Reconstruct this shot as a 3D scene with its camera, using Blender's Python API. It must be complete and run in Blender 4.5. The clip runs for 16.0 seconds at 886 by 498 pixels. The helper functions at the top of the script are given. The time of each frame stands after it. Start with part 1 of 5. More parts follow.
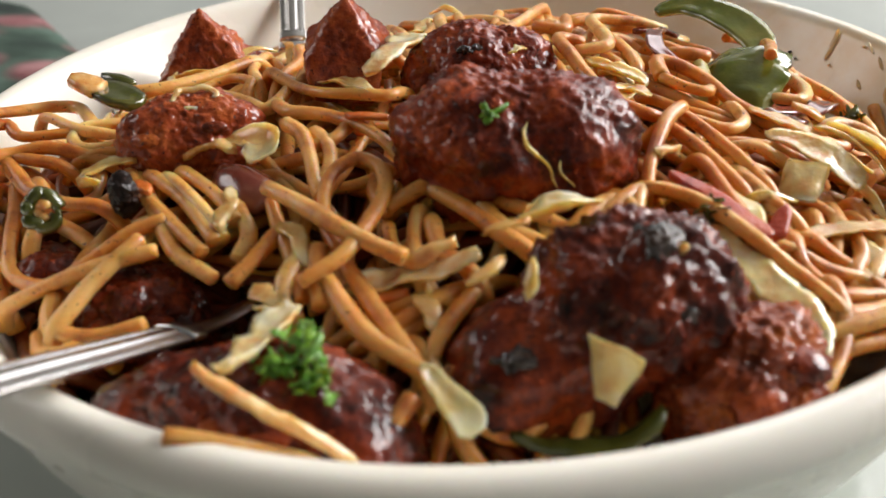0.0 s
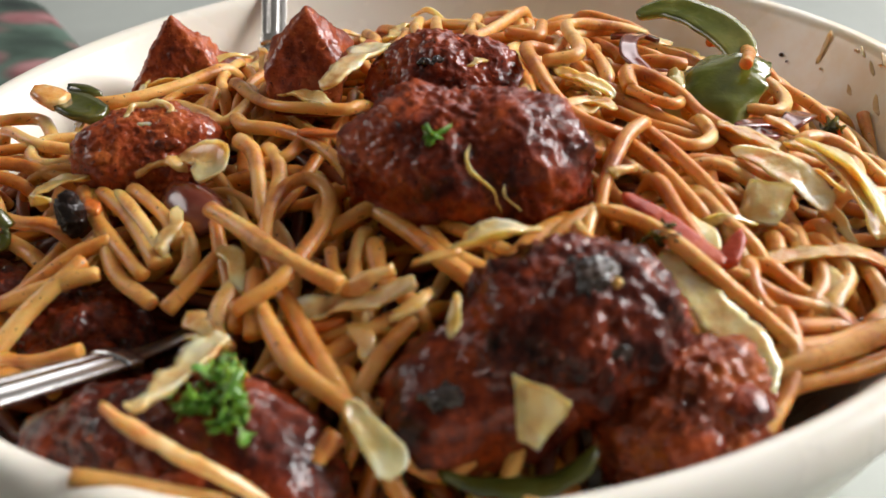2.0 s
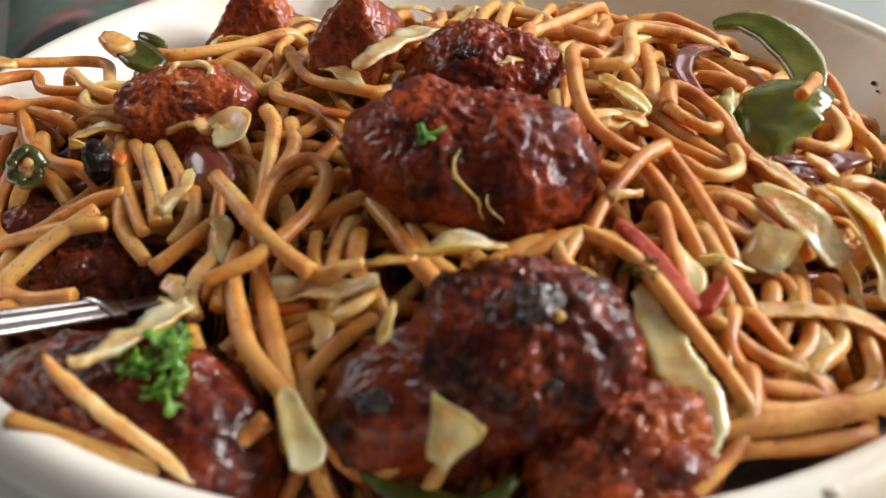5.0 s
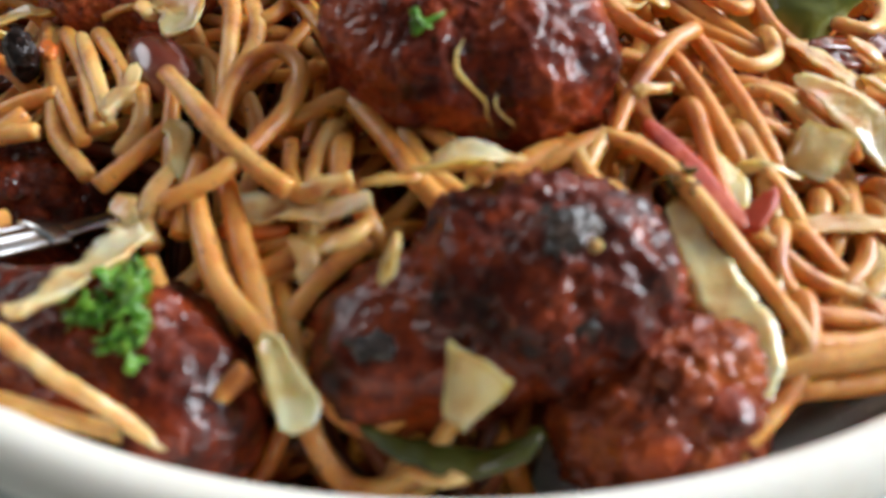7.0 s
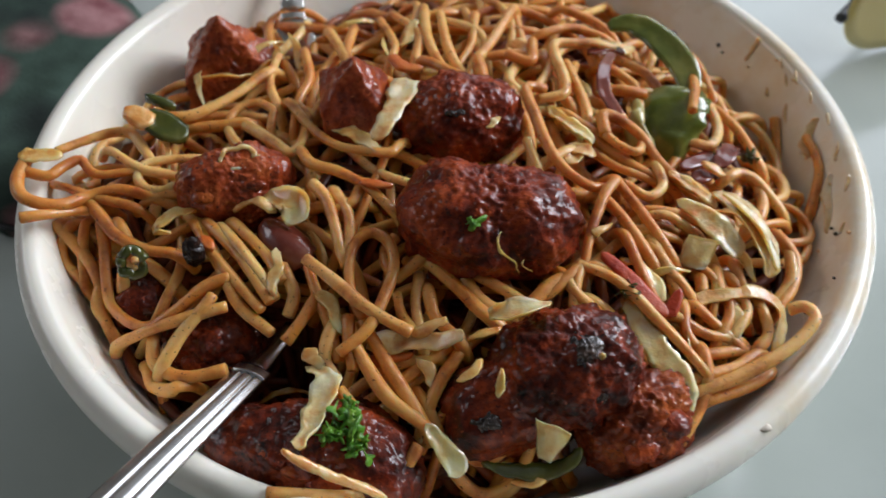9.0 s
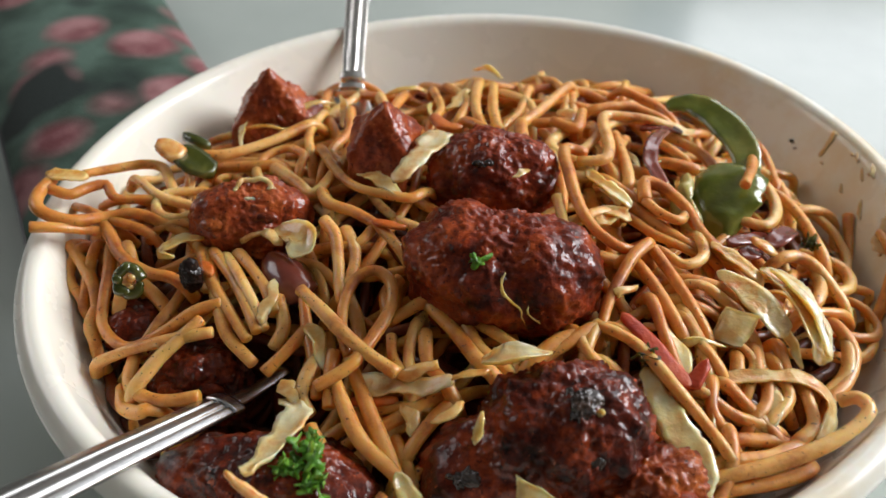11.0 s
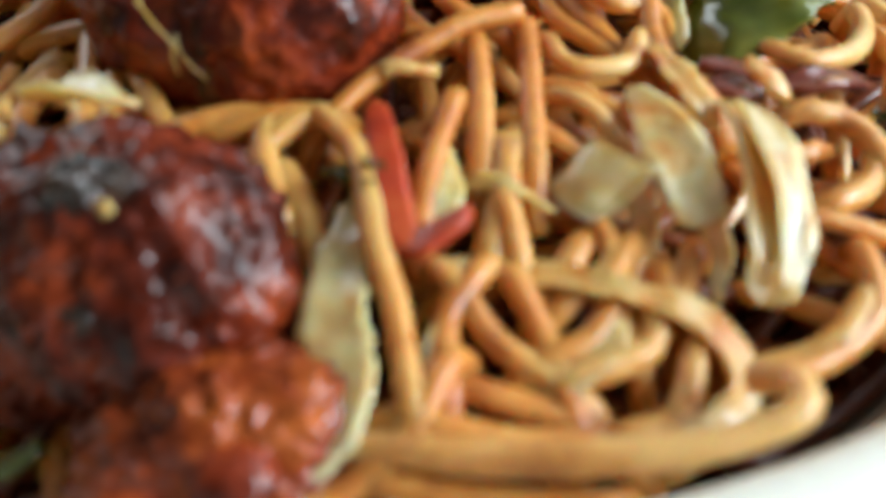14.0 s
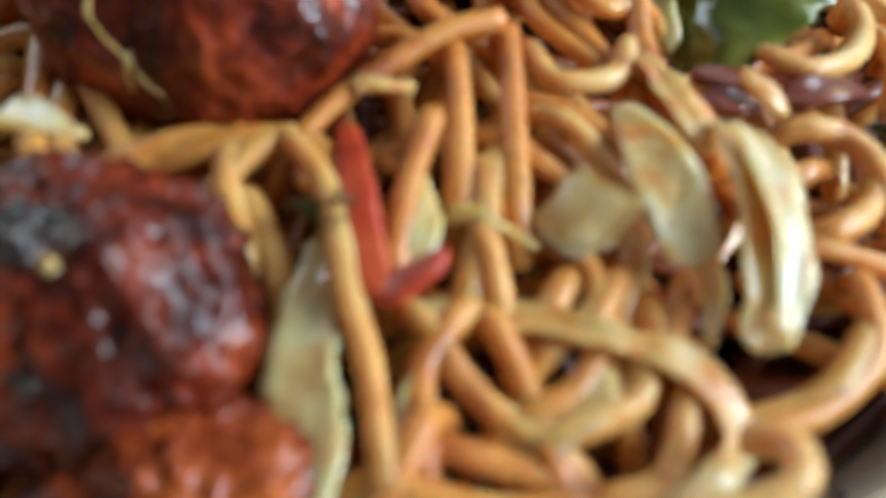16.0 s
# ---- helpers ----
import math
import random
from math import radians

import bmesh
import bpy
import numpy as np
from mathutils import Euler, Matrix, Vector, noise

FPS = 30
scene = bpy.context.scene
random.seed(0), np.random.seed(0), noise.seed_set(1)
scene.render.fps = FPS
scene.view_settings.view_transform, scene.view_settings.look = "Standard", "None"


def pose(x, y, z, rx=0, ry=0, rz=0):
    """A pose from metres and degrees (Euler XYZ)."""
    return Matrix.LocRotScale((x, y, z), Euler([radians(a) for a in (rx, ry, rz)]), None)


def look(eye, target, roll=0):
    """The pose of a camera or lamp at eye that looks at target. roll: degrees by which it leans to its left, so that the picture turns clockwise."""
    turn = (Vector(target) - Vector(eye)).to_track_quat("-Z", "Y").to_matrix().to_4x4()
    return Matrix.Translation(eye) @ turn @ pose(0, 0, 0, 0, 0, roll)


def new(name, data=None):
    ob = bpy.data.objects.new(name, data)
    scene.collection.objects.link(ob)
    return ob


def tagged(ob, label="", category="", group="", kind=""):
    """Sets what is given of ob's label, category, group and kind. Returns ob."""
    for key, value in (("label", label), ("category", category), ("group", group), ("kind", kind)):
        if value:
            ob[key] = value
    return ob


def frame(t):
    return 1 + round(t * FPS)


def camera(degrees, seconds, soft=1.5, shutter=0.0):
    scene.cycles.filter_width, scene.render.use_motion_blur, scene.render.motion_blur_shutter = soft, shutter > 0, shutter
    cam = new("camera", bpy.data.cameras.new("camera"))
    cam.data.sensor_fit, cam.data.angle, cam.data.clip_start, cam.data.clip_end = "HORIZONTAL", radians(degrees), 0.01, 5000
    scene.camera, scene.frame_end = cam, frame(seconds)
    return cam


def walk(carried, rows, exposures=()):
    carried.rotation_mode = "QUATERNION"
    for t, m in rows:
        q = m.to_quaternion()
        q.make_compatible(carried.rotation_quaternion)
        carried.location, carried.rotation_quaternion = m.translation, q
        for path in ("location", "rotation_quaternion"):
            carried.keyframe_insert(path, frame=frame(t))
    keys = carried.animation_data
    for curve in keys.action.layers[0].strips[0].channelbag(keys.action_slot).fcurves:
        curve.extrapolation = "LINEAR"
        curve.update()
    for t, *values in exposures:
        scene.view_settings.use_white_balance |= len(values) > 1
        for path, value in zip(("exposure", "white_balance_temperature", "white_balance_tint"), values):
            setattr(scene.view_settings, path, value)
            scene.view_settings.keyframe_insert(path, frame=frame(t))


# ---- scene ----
cam = camera(50.09, 16.0, shutter=0.25)
PATH = [
    (0, (-0.0050, -0.1779, 0.1379), (-0.0050, -0.0058, 0.0360), -2.69),
    (0.5, (0.0029, -0.1748, 0.1316), (-0.0002, -0.0030, 0.0293), -3.03),
    (1, (0.0054, -0.1695, 0.1368), (0.0005, 0.0010, 0.0324), -3.49),
    (1.5, (0.0073, -0.1692, 0.1416), (0.0004, 0.0008, 0.0365), -3.99),
    (2, (0.0105, -0.1708, 0.1410), (0.0021, -0.0008, 0.0361), -4.01),
    (2.5, (0.0178, -0.1721, 0.1340), (0.0063, -0.0019, 0.0297), -3.88),
    (3, (0.0294, -0.1692, 0.1379), (0.0136, 0.0002, 0.0327), -3.74),
    (3.5, (0.0340, -0.1686, 0.1439), (0.0137, -0.0010, 0.0366), -3.54),
    (4, (0.0303, -0.1707, 0.1477), (0.0054, -0.0059, 0.0370), -3.07),
    (6.3, (0.0444, -0.1526, 0.1419), (-0.0059, 0.0055, 0.0302), -0.31),
    (6.5, (0.0432, -0.1534, 0.1420), (-0.0024, 0.0028, 0.0257), -0.33),
    (7, (0.0246, -0.1449, 0.1379), (-0.0005, 0.0026, 0.0052), -0.30),
    (7.5, (0.0012, -0.1417, 0.1491), (-0.0022, -0.0081, 0.0003), 0.26),
    (8, (-0.0205, -0.1490, 0.1686), (-0.0143, -0.0179, 0.0177), 0.94),
    (8.5, (-0.0245, -0.1591, 0.2046), (-0.0141, -0.0294, 0.0527), 1.60),
    (9, (-0.0128, -0.1743, 0.2317), (-0.0036, -0.0445, 0.0798), 1.05),
    (9.5, (-0.0015, -0.1902, 0.2441), (0.0064, -0.0587, 0.0936), 0.19),
    (12, (0.0469, -0.1549, 0.1546), (-0.0049, 0.0034, 0.0439), -0.86),
    (12.5, (0.0779, -0.1287, 0.1400), (0.0095, 0.0234, 0.0297), -1.55),
    (13, (0.0789, -0.1191, 0.1318), (0.0042, 0.0279, 0.0186), -1.26),
    (13.5, (0.0787, -0.1167, 0.1223), (-0.0012, 0.0249, 0.0058), -1.72),
    (14, (0.0823, -0.1079, 0.1128), (0.0029, 0.0309, -0.0074), -1.34),
    (14.5, (0.0809, -0.1007, 0.1106), (0.0038, 0.0357, -0.0137), -0.80),
    (15, (0.0848, -0.0965, 0.1097), (0.0080, 0.0393, -0.0155), -1.21),
    (15.5, (0.0846, -0.0967, 0.1153), (0.0100, 0.0385, -0.0118), -0.61),
    (16, (0.0781, -0.0990, 0.1159), (0.0054, 0.0351, -0.0134), -0.63),
]
EXPOSURES = [(0, -0.02, 7000, 15), (4.2, -0.05, 7000, 16), (6.5, 0.08, 6500, 16), (7, 0.18, 6300, 12), (7.5, 0.31, 6000, 11), (8, -0.05, 6000, 12), (8.5, -0.37, 6100, 13), (9, -0.53, 6200, 13), (9.5, -0.32, 6200, 12), (9.7, -0.3, 6200, 12), (12, -0.14, 6900, 12), (12.5, 0.1, 6900, 12), (13, 0.14, 6900, 12), (14.5, -0.04, 5700, 1), (16, -0.08, 5600, 1)]
walk(cam, [(t, look(eye, target, roll)) for t, eye, target, roll in PATH], EXPOSURES)

cam.data.dof.use_dof = True
cam.data.dof.focus_distance = 0.20
cam.data.dof.aperture_fstop = 18.0

# ---- world and light ----
world = bpy.data.worlds.new("sky")
world.use_nodes = True
scene.world = world
sky = world.node_tree.nodes.new("ShaderNodeTexSky")
sky.sky_type, sky.sun_disc = "NISHITA", False
sky.sun_elevation, sky.sun_rotation = radians(42), radians(70)
world.node_tree.links.new(sky.outputs[0], world.node_tree.nodes["Background"].inputs[0])
world.node_tree.nodes["Background"].inputs[1].default_value = 0.10


def window_light(name, m, wide, high, watts, colour):
    lamp = bpy.data.lights.new(name, "AREA")
    lamp.shape, lamp.size, lamp.size_y, lamp.energy, lamp.color = "RECTANGLE", wide, high, watts, colour
    ob = new(name, lamp)
    ob.matrix_world = m
    return ob


window_light("window_daylight", look((1.62, 0.55, 0.98), (0, 0, 0.05)), 1.25, 0.78, 57.0, (0.93, 0.97, 1.0))
window_light("window_daylight", look((0.85, 1.62, 1.12), (0, 0, 0.05)), 1.2, 0.9, 11.0, (0.96, 0.98, 1.0))
window_light("window_daylight", look((-1.62, 0.6, 1.15), (0, 0, 0.05)), 1.0, 0.7, 8.0, (1.0, 0.985, 0.96))


# ---- materials ----
def material(name, rough=0.5, metal=0.0, coat=0.0, sss=0.0, ior=1.45):
    m = bpy.data.materials.new(name)
    m.use_nodes = True
    b = m.node_tree.nodes["Principled BSDF"]
    b.inputs["Roughness"].default_value = rough
    b.inputs["Metallic"].default_value = metal
    b.inputs["Coat Weight"].default_value = coat
    b.inputs["Coat Roughness"].default_value = 0.12
    b.inputs["Subsurface Weight"].default_value = sss
    b.inputs["Subsurface Radius"].default_value = (0.0022, 0.0011, 0.0005)
    b.inputs["Subsurface Scale"].default_value = 1.0
    b.inputs["IOR"].default_value = ior
    return m, m.node_tree, b


def noise_tex(nt, scale, detail=4.0, rough=0.55, coords="Object"):
    c = nt.nodes.new("ShaderNodeTexCoord")
    n = nt.nodes.new("ShaderNodeTexNoise")
    n.inputs["Scale"].default_value, n.inputs["Detail"].default_value, n.inputs["Roughness"].default_value = scale, detail, rough
    nt.links.new(c.outputs[coords], n.inputs["Vector"])
    return n.outputs["Fac"]


def ramp(nt, fac, *stops):
    r = nt.nodes.new("ShaderNodeValToRGB")
    while len(r.color_ramp.elements) < len(stops):
        r.color_ramp.elements.new(0.5)
    for e, (p, c) in zip(r.color_ramp.elements, stops):
        e.position, e.color = p, (*c, 1) if len(c) == 3 else c
    nt.links.new(fac, r.inputs[0])
    return r.outputs[0]


def mix(nt, fac, a, b, mode="MIX"):
    m = nt.nodes.new("ShaderNodeMix")
    m.data_type, m.blend_type = "RGBA", mode
    for value, slot in ((fac, 0), (a, 6), (b, 7)):
        if isinstance(value, (int, float)):
            m.inputs[slot].default_value = value
        elif isinstance(value, tuple):
            m.inputs[slot].default_value = (*value, 1)
        else:
            nt.links.new(value, m.inputs[slot])
    return m.outputs[2]


def bump(nt, b, height, distance, strength=1.0, before=None):
    n = nt.nodes.new("ShaderNodeBump")
    n.inputs["Distance"].default_value, n.inputs["Strength"].default_value = distance, strength
    nt.links.new(height, n.inputs["Height"])
    if before:
        nt.links.new(before, n.inputs["Normal"])
    nt.links.new(n.outputs[0], b.inputs["Normal"])
    return n.outputs[0]


def grey(nt, fac, low, high, a=0.0, z=1.0):
    m = nt.nodes.new("ShaderNodeMapRange")
    nt.links.new(fac, m.inputs[0])
    m.inputs[1].default_value, m.inputs[2].default_value, m.inputs[3].default_value, m.inputs[4].default_value = low, high, a, z
    return m.outputs[0]


def noodle_material(name, dark):
    m, nt, b = material(name, 0.42, coat=0.35, sss=0.8)
    b.inputs["Coat Roughness"].default_value = 0.13
    b.inputs["Subsurface Radius"].default_value = (0.0028, 0.0015, 0.0006)
    # dark: shade of the heap's gaps, put into the strand colours
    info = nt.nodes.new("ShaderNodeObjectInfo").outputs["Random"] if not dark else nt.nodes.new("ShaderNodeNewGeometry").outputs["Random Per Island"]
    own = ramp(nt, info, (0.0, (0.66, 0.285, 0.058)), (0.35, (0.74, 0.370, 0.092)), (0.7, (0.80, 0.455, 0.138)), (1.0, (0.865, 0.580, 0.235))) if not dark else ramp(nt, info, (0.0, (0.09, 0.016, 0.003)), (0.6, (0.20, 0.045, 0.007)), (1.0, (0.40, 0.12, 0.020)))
    stain = ramp(nt, noise_tex(nt, 95, 6, 0.62), (0.33, (0.46, 0.20, 0.06)), (0.45, (0.88, 0.68, 0.44)), (0.56, (1, 0.97, 0.92)))
    c = mix(nt, 0.85, own, stain, "MULTIPLY")
    fleck = grey(nt, noise_tex(nt, 1100, 3), 0.655, 0.70)
    c = mix(nt, fleck, c, (0.10, 0.04, 0.015))
    nt.links.new(c, b.inputs["Base Color"])
    nt.links.new(grey(nt, noise_tex(nt, 260, 3), 0.3, 0.7, 0.28, 0.56), b.inputs["Roughness"])
    bump(nt, b, noise_tex(nt, 480, 5, 0.62), 0.0006, 0.5)
    return m


def crust_material(name, deep, red, bright, char):
    """Fried crust under a dark sticky sauce, with charred patches and fine dark specks."""
    m, nt, b = material(name, 0.34, coat=0.65, sss=0.0)
    b.inputs["Coat Roughness"].default_value = 0.10
    b.inputs["Coat IOR"].default_value = 1.5
    b.inputs["Specular IOR Level"].default_value = 0.12
    c = ramp(nt, noise_tex(nt, 120, 8, 0.68), (0.38, deep), (0.50, red), (0.63, bright))
    c = mix(nt, grey(nt, noise_tex(nt, 520, 5, 0.65), 0.50, 0.68, 0, 0.6), c, deep)
    c = mix(nt, grey(nt, noise_tex(nt, 75, 8, 0.74), char, char + 0.09), c, (0.012, 0.009, 0.008))
    c = mix(nt, grey(nt, noise_tex(nt, 1300, 2), 0.64, 0.70, 0, 0.9), c, (0.010, 0.006, 0.005))
    c = mix(nt, grey(nt, noise_tex(nt, 700, 3), 0.67, 0.72, 0, 0.55), c, tuple(min(1, 2.2 * q + 0.02) for q in bright))
    nt.links.new(c, b.inputs["Base Color"])
    nt.links.new(grey(nt, noise_tex(nt, 300, 4), 0.35, 0.65, 0.28, 0.6), b.inputs["Roughness"])
    nt.links.new(grey(nt, noise_tex(nt, 170, 5, 0.65), 0.40, 0.60, 0.3, 0.85), b.inputs["Coat Weight"])
    first = bump(nt, b, noise_tex(nt, 220, 4, 0.58), 0.0014, 0.75)
    bump(nt, b, noise_tex(nt, 1000, 3, 0.5), 0.0005, 0.4, first)
    broad = nt.nodes.new("ShaderNodeBump")
    broad.inputs["Distance"].default_value, broad.inputs["Strength"].default_value = 0.0012, 0.65
    nt.links.new(noise_tex(nt, 230, 3, 0.5), broad.inputs["Height"])
    wet = nt.nodes.new("ShaderNodeBump")
    wet.inputs["Distance"].default_value, wet.inputs["Strength"].default_value = 0.0002, 0.25
    nt.links.new(noise_tex(nt, 720, 4, 0.6), wet.inputs["Height"])
    nt.links.new(broad.outputs[0], wet.inputs["Normal"])
    nt.links.new(wet.outputs[0], b.inputs["Coat Normal"])
    return m


def veg_material(name, a, mid, z, scale=90, rough=0.28, sss=0.35, relief=0.0006, coat=0.6, clear=0.0, sauce=0.0):
    m, nt, b = material(name, rough, coat=coat, sss=sss)
    c = ramp(nt, noise_tex(nt, scale, 4), (0.30, a), (0.5, mid), (0.70, z))
    b.inputs["Transmission Weight"].default_value = clear
    if sauce:
        b.inputs["Subsurface Radius"].default_value = (0.0034, 0.0022, 0.0011)
        film = ramp(nt, noise_tex(nt, 210, 6, 0.62), (0.32, (0.80, 0.38, 0.12)), (0.47, (0.97, 0.82, 0.62)), (0.58, (1, 1, 1)))
        c = mix(nt, sauce, c, film, "MULTIPLY")
    nt.links.new(c, b.inputs["Base Color"])
    bump(nt, b, noise_tex(nt, scale * 5, 4), relief, 0.7)
    return m


NOODLE = noodle_material("noodle_sauced", False)
# same noodles, coloured darker to stand for shade deep in the heap
TANGLE = noodle_material("noodle_gap_shade", True)
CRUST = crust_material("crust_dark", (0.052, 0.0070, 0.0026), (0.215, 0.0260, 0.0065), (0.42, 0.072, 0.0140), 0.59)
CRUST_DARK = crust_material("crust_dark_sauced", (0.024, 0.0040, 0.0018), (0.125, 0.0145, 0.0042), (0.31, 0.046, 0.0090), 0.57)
CRUST_RED = crust_material("crust_red", (0.150, 0.022, 0.0060), (0.34, 0.055, 0.0130), (0.52, 0.125, 0.0300), 0.62)
CRUST_AMBER = crust_material("crust_amber", (0.095, 0.015, 0.004), (0.27, 0.042, 0.008), (0.44, 0.105, 0.018), 0.66)
CHAR = crust_material("crust_charred", (0.008, 0.006, 0.005), (0.016, 0.009, 0.007), (0.035, 0.012, 0.008), 0.55)
CABBAGE = veg_material("cabbage_cooked", (0.72, 0.37, 0.11), (0.81, 0.53, 0.23), (0.87, 0.67, 0.38), 80, 0.26, 0.8, sauce=0.85)
CABBAGE_WHITE = veg_material("cabbage_white", (0.75, 0.47, 0.19), (0.83, 0.64, 0.37), (0.88, 0.76, 0.54), 80, 0.26, 0.8, sauce=0.75)
CABBAGE_GREEN = veg_material("cabbage_pale_green", (0.74, 0.44, 0.13), (0.81, 0.57, 0.24), (0.86, 0.70, 0.39), 80, 0.26, 0.8, sauce=0.85)
CABBAGE_GLOSSY = veg_material("cabbage_glossy", (0.70, 0.36, 0.11), (0.78, 0.52, 0.23), (0.86, 0.69, 0.41), 95, 0.2, 0.85, 0.0009, 0.9, sauce=0.9)
CABBAGE_PALE = veg_material("cabbage_pale", (0.66, 0.46, 0.17), (0.76, 0.62, 0.31), (0.83, 0.74, 0.48), 80, 0.24, 0.85, 0.0005, 0.7, sauce=0.65)
CABBAGE_ORANGE = veg_material("cabbage_sauced", (0.64, 0.28, 0.07), (0.78, 0.45, 0.16), (0.85, 0.62, 0.32), 120, 0.26, 0.8, sauce=0.85)
PEPPER = veg_material("green_pepper", (0.060, 0.085, 0.010), (0.13, 0.155, 0.018), (0.27, 0.25, 0.05), 75, 0.2, 0.25, 0.0003, 0.7)
PEPPER_PALE = veg_material("green_pepper_inside", (0.30, 0.27, 0.05), (0.48, 0.40, 0.12), (0.66, 0.52, 0.24), 110, 0.24, 0.5, 0.0003, 0.6)
PEPPER_DARK = veg_material("green_pepper_dark", (0.022, 0.032, 0.006), (0.060, 0.068, 0.009), (0.115, 0.105, 0.018), 110, 0.2, 0.1, 0.0003, 0.7)
CHILI = veg_material("red_pepper", (0.32, 0.022, 0.007), (0.46, 0.046, 0.010), (0.58, 0.11, 0.025), 170, 0.34, 0.25, 0.0005, 0.25)
ONION_RED = veg_material("red_onion", (0.11, 0.020, 0.012), (0.20, 0.042, 0.024), (0.33, 0.12, 0.07), 90, 0.2, 0.3, 0.0002, 0.7)
CARROT = veg_material("carrot", (0.55, 0.10, 0.015), (0.66, 0.16, 0.02), (0.72, 0.26, 0.05), 150, 0.3, 0.2)
PARSLEY = veg_material("parsley_leaf", (0.040, 0.15, 0.010), (0.09, 0.28, 0.015), (0.20, 0.42, 0.03), 400, 0.3, 0.1, 0.0004, 0.4)
BURNT = veg_material("burnt_bits", (0.012, 0.009, 0.008), (0.03, 0.018, 0.012), (0.07, 0.035, 0.02), 200, 0.25, 0.0, 0.0006, 0.6)


def bowl_material():
    m, nt, b = material("melamine_cream", 0.24, coat=0.25, sss=0.05)
    c = ramp(nt, noise_tex(nt, 14, 3), (0.35, (0.90, 0.86, 0.74)), (0.65, (0.93, 0.90, 0.80)))
    stain = grey(nt, noise_tex(nt, 55, 5, 0.6), 0.42, 0.70, 0, 0.85)
    xyz = nt.nodes.new("ShaderNodeSeparateXYZ")
    nt.links.new(nt.nodes.new("ShaderNodeTexCoord").outputs["Object"], xyz.inputs[0])
    low = nt.nodes.new("ShaderNodeMath")
    low.operation = "MULTIPLY"
    nt.links.new(stain, low.inputs[0])
    nt.links.new(grey(nt, xyz.outputs[0], 0.045, 0.07), low.inputs[1])
    c = mix(nt, low.outputs[0], c, (0.82, 0.66, 0.42))
    nt.links.new(c, b.inputs["Base Color"])
    nt.links.new(grey(nt, noise_tex(nt, 40, 4), 0.3, 0.7, 0.18, 0.34), b.inputs["Roughness"])
    bump(nt, b, noise_tex(nt, 60, 3), 0.0003, 0.4)
    return m


def plain(name, a, z, scale, rough, metal=0.0, coat=0.0, relief=0.0002):
    m, nt, b = material(name, rough, metal, coat)
    nt.links.new(ramp(nt, noise_tex(nt, scale, 5), (0.3, a), (0.7, z)), b.inputs["Base Color"])
    bump(nt, b, noise_tex(nt, scale * 4, 4), relief, 0.4)
    return m


BOWL = bowl_material()
STAIN = veg_material("sauce_smear", (0.64, 0.36, 0.14), (0.74, 0.50, 0.26), (0.81, 0.63, 0.42), 160, 0.3, 0.4)
NICKED = plain("nicked_rim", (0.58, 0.51, 0.40), (0.70, 0.63, 0.52), 300, 0.6)
STEEL = plain("steel_worn", (0.56, 0.55, 0.53), (0.70, 0.69, 0.66), 120, 0.27, 1.0, 0.0, 0.00005)
GLASS_TOP = plain("tabletop_glass", (0.40, 0.45, 0.415), (0.53, 0.58, 0.54), 7, 0.16, 0.0, 0.6, 0.00005)
PAINT = plain("wall_paint", (0.27, 0.26, 0.245), (0.33, 0.32, 0.30), 6, 0.8)
CEILING = plain("ceiling_paint", (0.40, 0.395, 0.38), (0.46, 0.455, 0.44), 6, 0.9)
FLOOR = plain("floor_tile", (0.16, 0.15, 0.14), (0.22, 0.21, 0.19), 5, 0.4)
BLACK = plain("black_plastic", (0.010, 0.010, 0.011), (0.022, 0.022, 0.022), 60, 0.3)


def floral_material():
    m, nt, b = material("floral_fabric", 0.85)
    c = ramp(nt, noise_tex(nt, 22, 3), (0.36, (0.012, 0.026, 0.020)), (0.50, (0.040, 0.072, 0.052)), (0.64, (0.085, 0.14, 0.11)))
    v = nt.nodes.new("ShaderNodeTexVoronoi")
    v.inputs["Scale"].default_value = 30
    nt.links.new(nt.nodes.new("ShaderNodeTexCoord").outputs["Object"], v.inputs["Vector"])
    petal = ramp(nt, noise_tex(nt, 60, 3), (0.35, (0.16, 0.045, 0.050)), (0.65, (0.36, 0.18, 0.18)))
    c = mix(nt, grey(nt, v.outputs["Distance"], 0.50, 0.32), c, petal)
    c = mix(nt, grey(nt, noise_tex(nt, 15, 2), 0.57, 0.64), c, (0.012, 0.020, 0.017))
    nt.links.new(c, b.inputs["Base Color"])
    bump(nt, b, noise_tex(nt, 900, 2), 0.0006, 0.5)
    return m


FLORAL = floral_material()


def lens_material():
    m, nt, b = material("tinted_lens", 0.04, ior=1.5)
    xyz = nt.nodes.new("ShaderNodeSeparateXYZ")
    nt.links.new(nt.nodes.new("ShaderNodeTexCoord").outputs["Object"], xyz.inputs[0])
    nt.links.new(ramp(nt, grey(nt, xyz.outputs[2], 0.0, 0.045), (0.0, (0.86, 0.70, 0.26)), (1.0, (0.66, 0.44, 0.09))), b.inputs["Base Color"])
    b.inputs["Transmission Weight"].default_value = 0.12
    return m


LENS = lens_material()


# ---- mesh helpers; shapes are given in millimetres ----
MM = 0.001


def thing(name, label, category, place=(0, 0, 0), kind="", group=""):
    ob = new(name)
    ob.empty_display_size = 0.01
    ob.location = Vector(place) * MM
    return tagged(ob, label, category, group, kind)


def mesh_object(name, verts, faces, mat, smooth=True):
    me = bpy.data.meshes.new(name)
    me.from_pydata([tuple(v) for v in verts], [], faces)
    me.update()
    me.polygons.foreach_set("use_smooth", [smooth] * len(me.polygons))
    me.materials.append(mat)
    return new(name, me)


